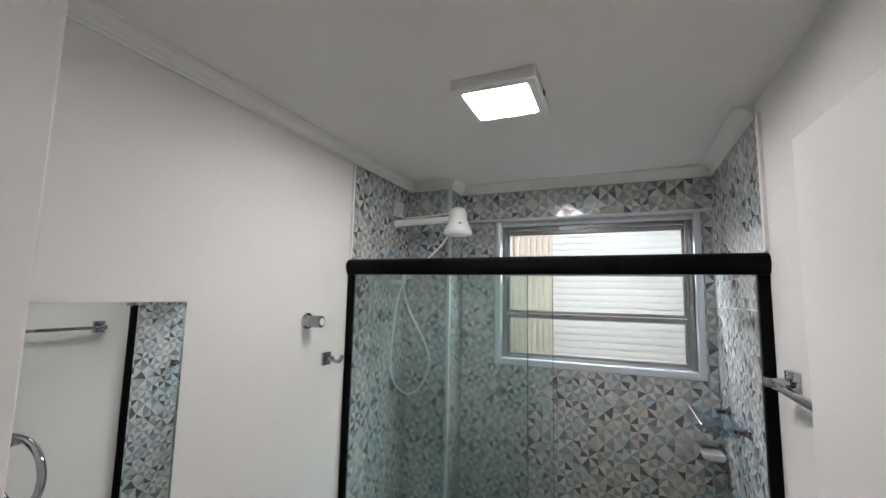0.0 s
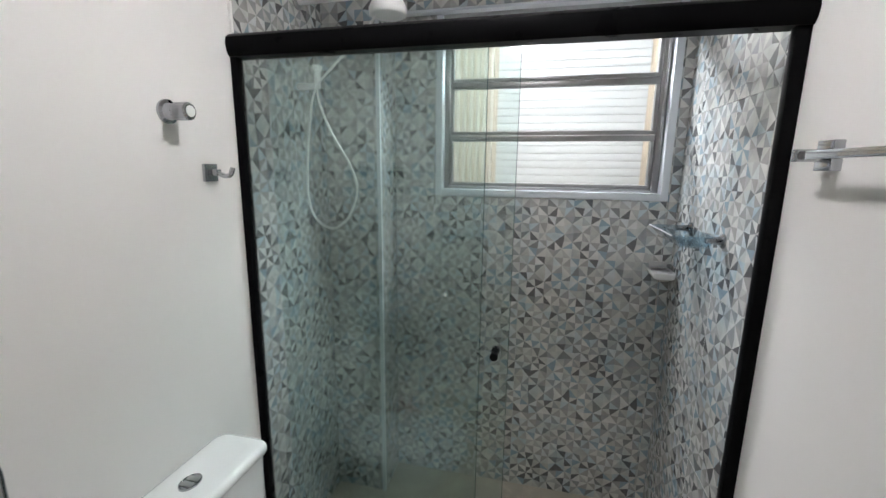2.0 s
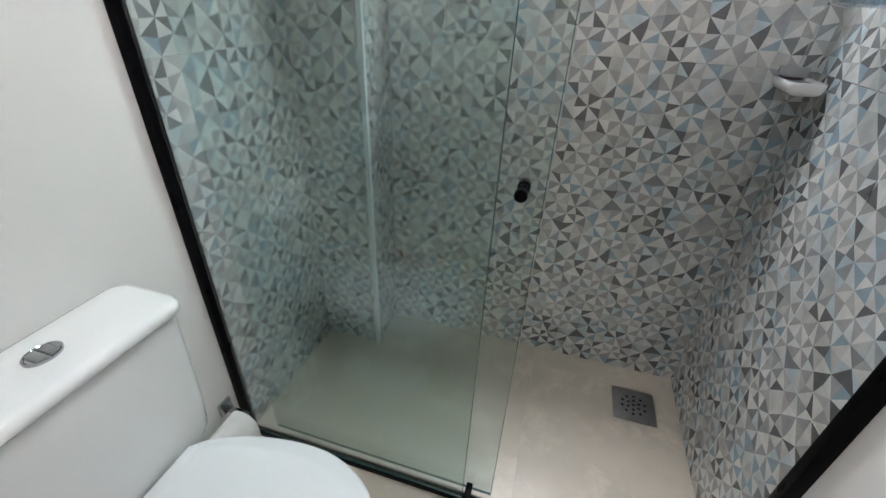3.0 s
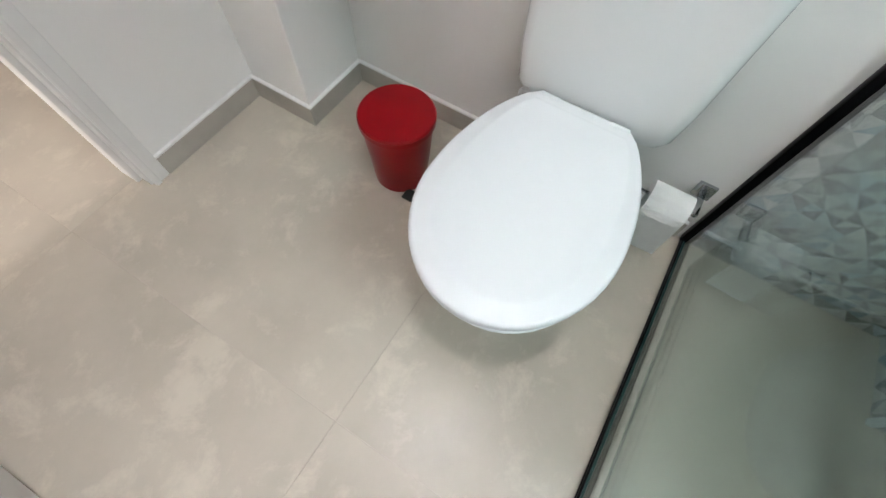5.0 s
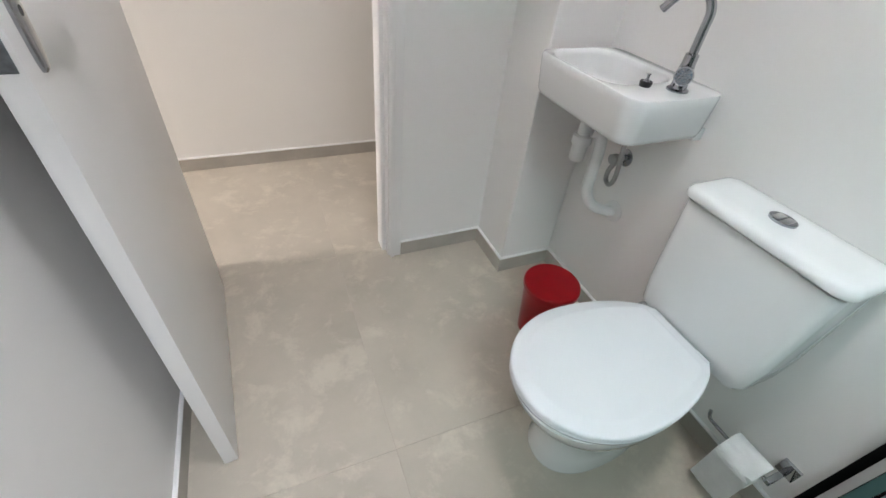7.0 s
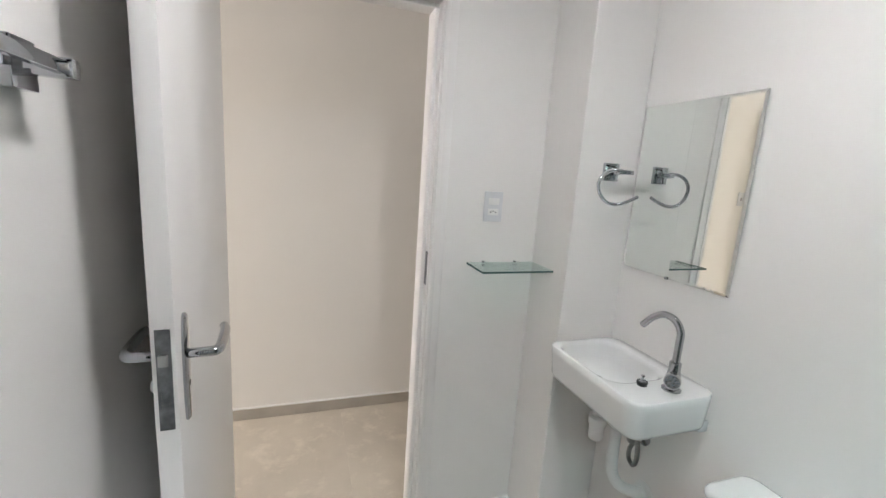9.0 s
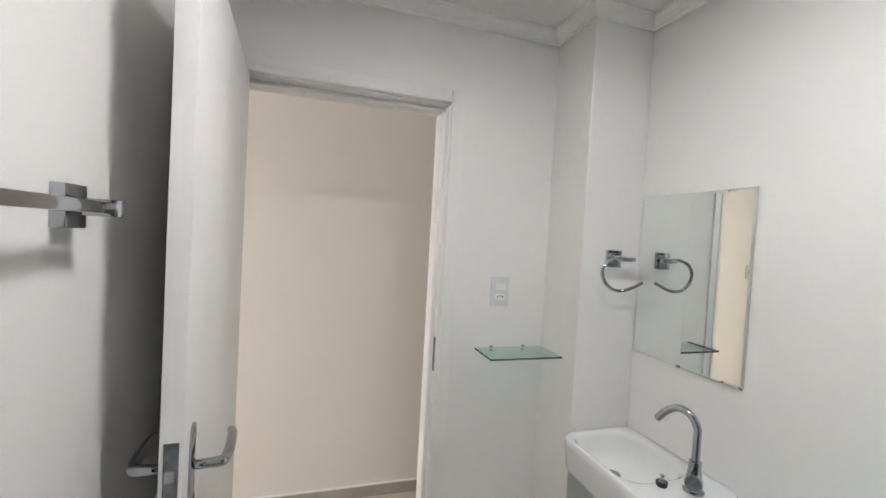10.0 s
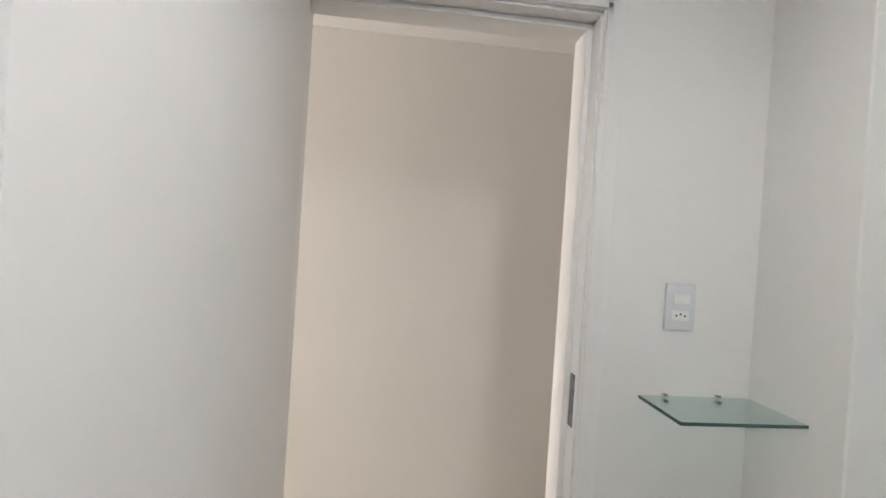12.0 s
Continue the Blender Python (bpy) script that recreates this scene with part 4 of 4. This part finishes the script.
part("tray_glass", bm, BLUEGLASS, tray, "bluish glass bowl with sloping sides", smooth=40)
# opaque pale strip along the front rim of the glass
part("tray_edge", boxes(((W - 0.1535, 1.668, 1.388), (W - 0.150, 1.949, 1.392)), bevel=0.001), WHITEALU, tray, "pale front edge strip")

dish = thing("soap_dish", (1.43, 2.08, 1.15), "small white ceramic soap dish on the tiles", "soap dish")
bm = bmesh.new()
loft(bm, [round_rect(1.388 + d, 2.02 + d, 1.476 - d * 0.2, 2.142, 0.012, z, 4) for d, z in ((0.022, 1.150), (0.006, 1.160), (0.0, 1.178), (0.002, 1.184), (0.008, 1.184), (0.012, 1.176))])
part("dish", bm, CERAMIC, dish, smooth=50)
part("back_plate", boxes(((1.398, 2.136, 1.184), (1.468, 2.144, 1.21)), bevel=0.002), STEEL, dish)

drain = thing("floor_drain", (1.325, 1.95, 0), "square steel floor drain with round holes", "drain")
part("grate", boxes(((1.245, 1.872, 0.001), (1.400, 2.027, 0.004)), bevel=0.001), STEEL, drain)
for r, n in ((0.0, 1), (0.022, 6), (0.043, 10)):
    for k in range(n):
        a = 2 * math.pi * k / n + r * 20
        # no opening is cut: a black disc gives the drain hole its shade
        part("dark_hole_disc", lathe(bmesh.new(), (1.3225 + r * math.cos(a), 1.9495 + r * math.sin(a), 0.0041), (0, 0, 1), [(0, 0.0055), (0.0004, 0.0055)], 10), RUBBER, drain)

# corner trims of the tiling
structure("trim_pier", boxes(((0.239, 1.931, 0.0), (0.256, 1.947, TILE_TOP)), bevel=0.002), WHITEALU, "white corner trim of the tiled duct", "trim")
structure("trim_tile_left", boxes(((0.0, TILE_Y - 0.010, 1.98), (0.009, TILE_Y - 0.001, TILE_TOP))), PAINT, "white edge trim beside the tiles", "trim")
structure("trim_tile_right", boxes(((W - 0.010, TILE_Y - 0.022, 1.98), (W, TILE_Y - 0.001, TILE_TOP))), PAINT, "white edge trim beside the tiles", "trim")

# ---- faceted wall tiles ----
TU, TV, NU, NV, LIFT = 0.30, 0.60, 8, 16, 0.0055
rng = random.Random(11)
JIT = {}
for i in range(NU):
    for j in range(NV):
        big = (i + j) % 2 == 0
        JIT[i, j] = (rng.uniform(-0.006, 0.006), rng.uniform(-0.006, 0.006), rng.uniform(0.0002, 0.0006) if big else rng.uniform(-0.0005, -0.0001))


def facet_triangles():
    def vert(i, j):
        du, dv, h = JIT[i % NU, j % NV]
        du = 0 if i in (0, NU) else du
        dv = 0 if j in (0, NV) else dv
        return (i * TU / NU + du, j * TV / NV + dv, LIFT + h)
    tris, mixer = [], random.Random(5)
    for i in range(NU):
        for j in range(NV):
            ring = [(i, j), (i + 1, j), (i + 1, j + 1), (i, j + 1)]
            k = next(n for n in range(4) if ring[n][0] % 2 == 0 and ring[n][1] % 2 == 0)
            p, r, q, l = (vert(*ring[(k + n) % 4]) for n in range(4))
            pair = [(p, r, q), (p, q, l)]
            tris += pair[::-1] if mixer.random() < 0.12 else pair
    return tris


TRIS = facet_triangles()


def cut(poly, axis, value, keep_above):
    out = []
    for p, q in zip(poly, poly[1:] + poly[:1]):
        pin, qin = (p[axis] >= value) == keep_above, (q[axis] >= value) == keep_above
        if pin:
            out.append(p)
        if pin != qin:
            t = (value - p[axis]) / (q[axis] - p[axis])
            out.append(tuple(a + (b - a) * t for a, b in zip(p, q)))
    return out


TILE_MESHES = {}


def tile_mesh(u0, v0, u1, v1):
    """One tile, or the piece of it within the given bounds, in its own metres."""
    key = tuple(round(v, 3) for v in (u0, v0, u1, v1))
    if key in TILE_MESHES:
        return TILE_MESHES[key]
    g = 0.0008
    u0, v0, u1, v1 = u0 + g, v0 + g, u1 - g, v1 - g
    verts, faces, tones = [], [], []
    for n, tri in enumerate(TRIS):
        poly = list(tri)
        for axis, value, above in ((0, u0, True), (0, u1, False), (1, v0, True), (1, v1, False)):
            poly = cut(poly, axis, value, above) if poly else poly
        if len(poly) >= 3:
            faces.append(list(range(len(verts), len(verts) + len(poly))))
            tones.append(n % 2)
            verts += poly
    for p, q in (((u0, v0), (u1, v0)), ((u1, v0), (u1, v1)), ((u1, v1), (u0, v1)), ((u0, v1), (u0, v0))):
        faces.append(list(range(len(verts), len(verts) + 4)))
        verts += [(*p, 0.0), (*q, 0.0), (*q, LIFT - 0.001), (*p, LIFT - 0.001)]
    me = bpy.data.meshes.new("tile")
    me.from_pydata(verts, [], faces)
    me.materials.append(FACET_PALE)
    me.materials.append(FACET_DARK)
    for p, t in zip(me.polygons, tones):
        p.material_index = t
    TILE_MESHES[key] = me
    return me


def clad(owner, origin, u, w, regions, u_start=0.0):
    """Lays tiles over rectangles of a wall. origin: the wall's zero; u: along it; w: out of it."""
    u, w = Vector(u), Vector(w)
    v = Vector((0, 0, 1))
    for a0, b0, a1, b1 in regions:
        for i in range(math.floor((a0 - u_start) / TU), math.ceil((a1 - u_start) / TU)):
            for j in range(math.floor(b0 / TV), math.ceil(b1 / TV)):
                su, sv = u_start + i * TU, j * TV
                c = (max(a0, su) - su, max(b0, sv) - sv, min(a1, su + TU) - su, min(b1, sv + TV) - sv)
                if c[2] - c[0] < 0.004 or c[3] - c[1] < 0.004:
                    continue
                ob = new("tile", tile_mesh(*c))
                spot = Vector(origin) + u * su + v * sv
                m = Matrix(((u.x, v.x, w.x, spot.x), (u.y, v.y, w.y, spot.y), (u.z, v.z, w.z, spot.z), (0, 0, 0, 1)))
                ob.parent = owner
                ob.matrix_basis = Matrix.Translation(-BASE[owner]) @ m


x0, z0, x1, z1 = WIN[0] - 0.022, WIN[1] - 0.022, WIN[2] + 0.022, WIN[3] + 0.012
clad(wall_far, (0, D, 0), (1, 0, 0), (0, -1, 0), [(0.25, 0, x0, 2.25), (x0, 0, x1, z0), (x1, 0, W, 2.25)], 0.25)
clad(beam, (0, 2.105, 0), (1, 0, 0), (0, -1, 0), [(0.25, 2.253, W, TILE_TOP)], 0.25)
clad(pier, (0, 1.945, 0), (1, 0, 0), (0, -1, 0), [(0, 0, 0.239, TILE_TOP)], 0.0)
clad(pier, (0.245, 0, 0), (0, 1, 0), (1, 0, 0), [(1.947, 0, D, TILE_TOP)], 1.947)
clad(wall_left, (0, 0, 0), (0, 1, 0), (1, 0, 0), [(TILE_Y, 0, 1.945, TILE_TOP)], TILE_Y)
clad(wall_right, (W, 0, 0), (0, -1, 0), (-1, 0, 0), [(-D, 0, -TILE_Y, TILE_TOP)], -TILE_Y - 0.9)
# soffit under the beam
sof = structure("soffit_tile", boxes(((0.25, 2.108, 2.2445), (W - 0.006, D, 2.2495))), GREYPLASTIC, "pale tiled underside of the beam", "soffit")

# ---- floor ----
floor = structure("floor", boxes(((-1.42, -1.12, -0.06), (6.62, -0.01, -0.0022)), ((0, -0.01, -0.06), (W, D, -0.0022))), GROUT, "beige porcelain tiled floor running into the hallway", "floor")
FLOOR_MESHES = {}


def floor_tile(xa, ya, xb, yb):
    key = (round(xb - xa, 3), round(yb - ya, 3))
    if key not in FLOOR_MESHES:
        bm = boxes(((0, 0, -0.0022), (key[0], key[1], 0.0)))
        top = [e for e in bm.edges if all(v.co.z > -0.001 for v in e.verts)]
        bmesh.ops.bevel(bm, geom=top, offset=0.0004, segments=1, affect="EDGES")
        me = bpy.data.meshes.new("floor_tile")
        bm.to_mesh(me)
        bm.free()
        me.materials.append(FLOOR)
        FLOOR_MESHES[key] = me
    ob = new("floor_tile", FLOOR_MESHES[key])
    ob.parent = floor
    ob.matrix_basis = Matrix.Translation(Vector((xa, ya, 0)) - BASE[floor])


PX, PY, FX, FY, G = 1.2, 1.9, 0.923, 0.853, 0.0006
for i in range(-2, 6):
    for j in range(-2, 2):
        for ax, ay, bx, by in ((0.0, -0.06, W, D), (-1.3, -1.0, 6.5, -0.06)):
            c = (max(FX + i * PX + G, ax), max(FY + j * PY + G, ay), min(FX + (i + 1) * PX - G, bx), min(FY + (j + 1) * PY - G, by))
            if c[2] - c[0] > 0.01 and c[3] - c[1] > 0.01:
                floor_tile(*c)
for x, y, r in ((0.683, 1.092, 0.006), (0.715, 1.238, 0.002)):
    solid("floor_stain", lathe(bmesh.new(), (x, y, 0.0002), (0, 0, 1), [(0, r), (0.0006, r * 0.8)], 12), GROUT, "small dark speck on the floor tile", "stain", kind="structure")
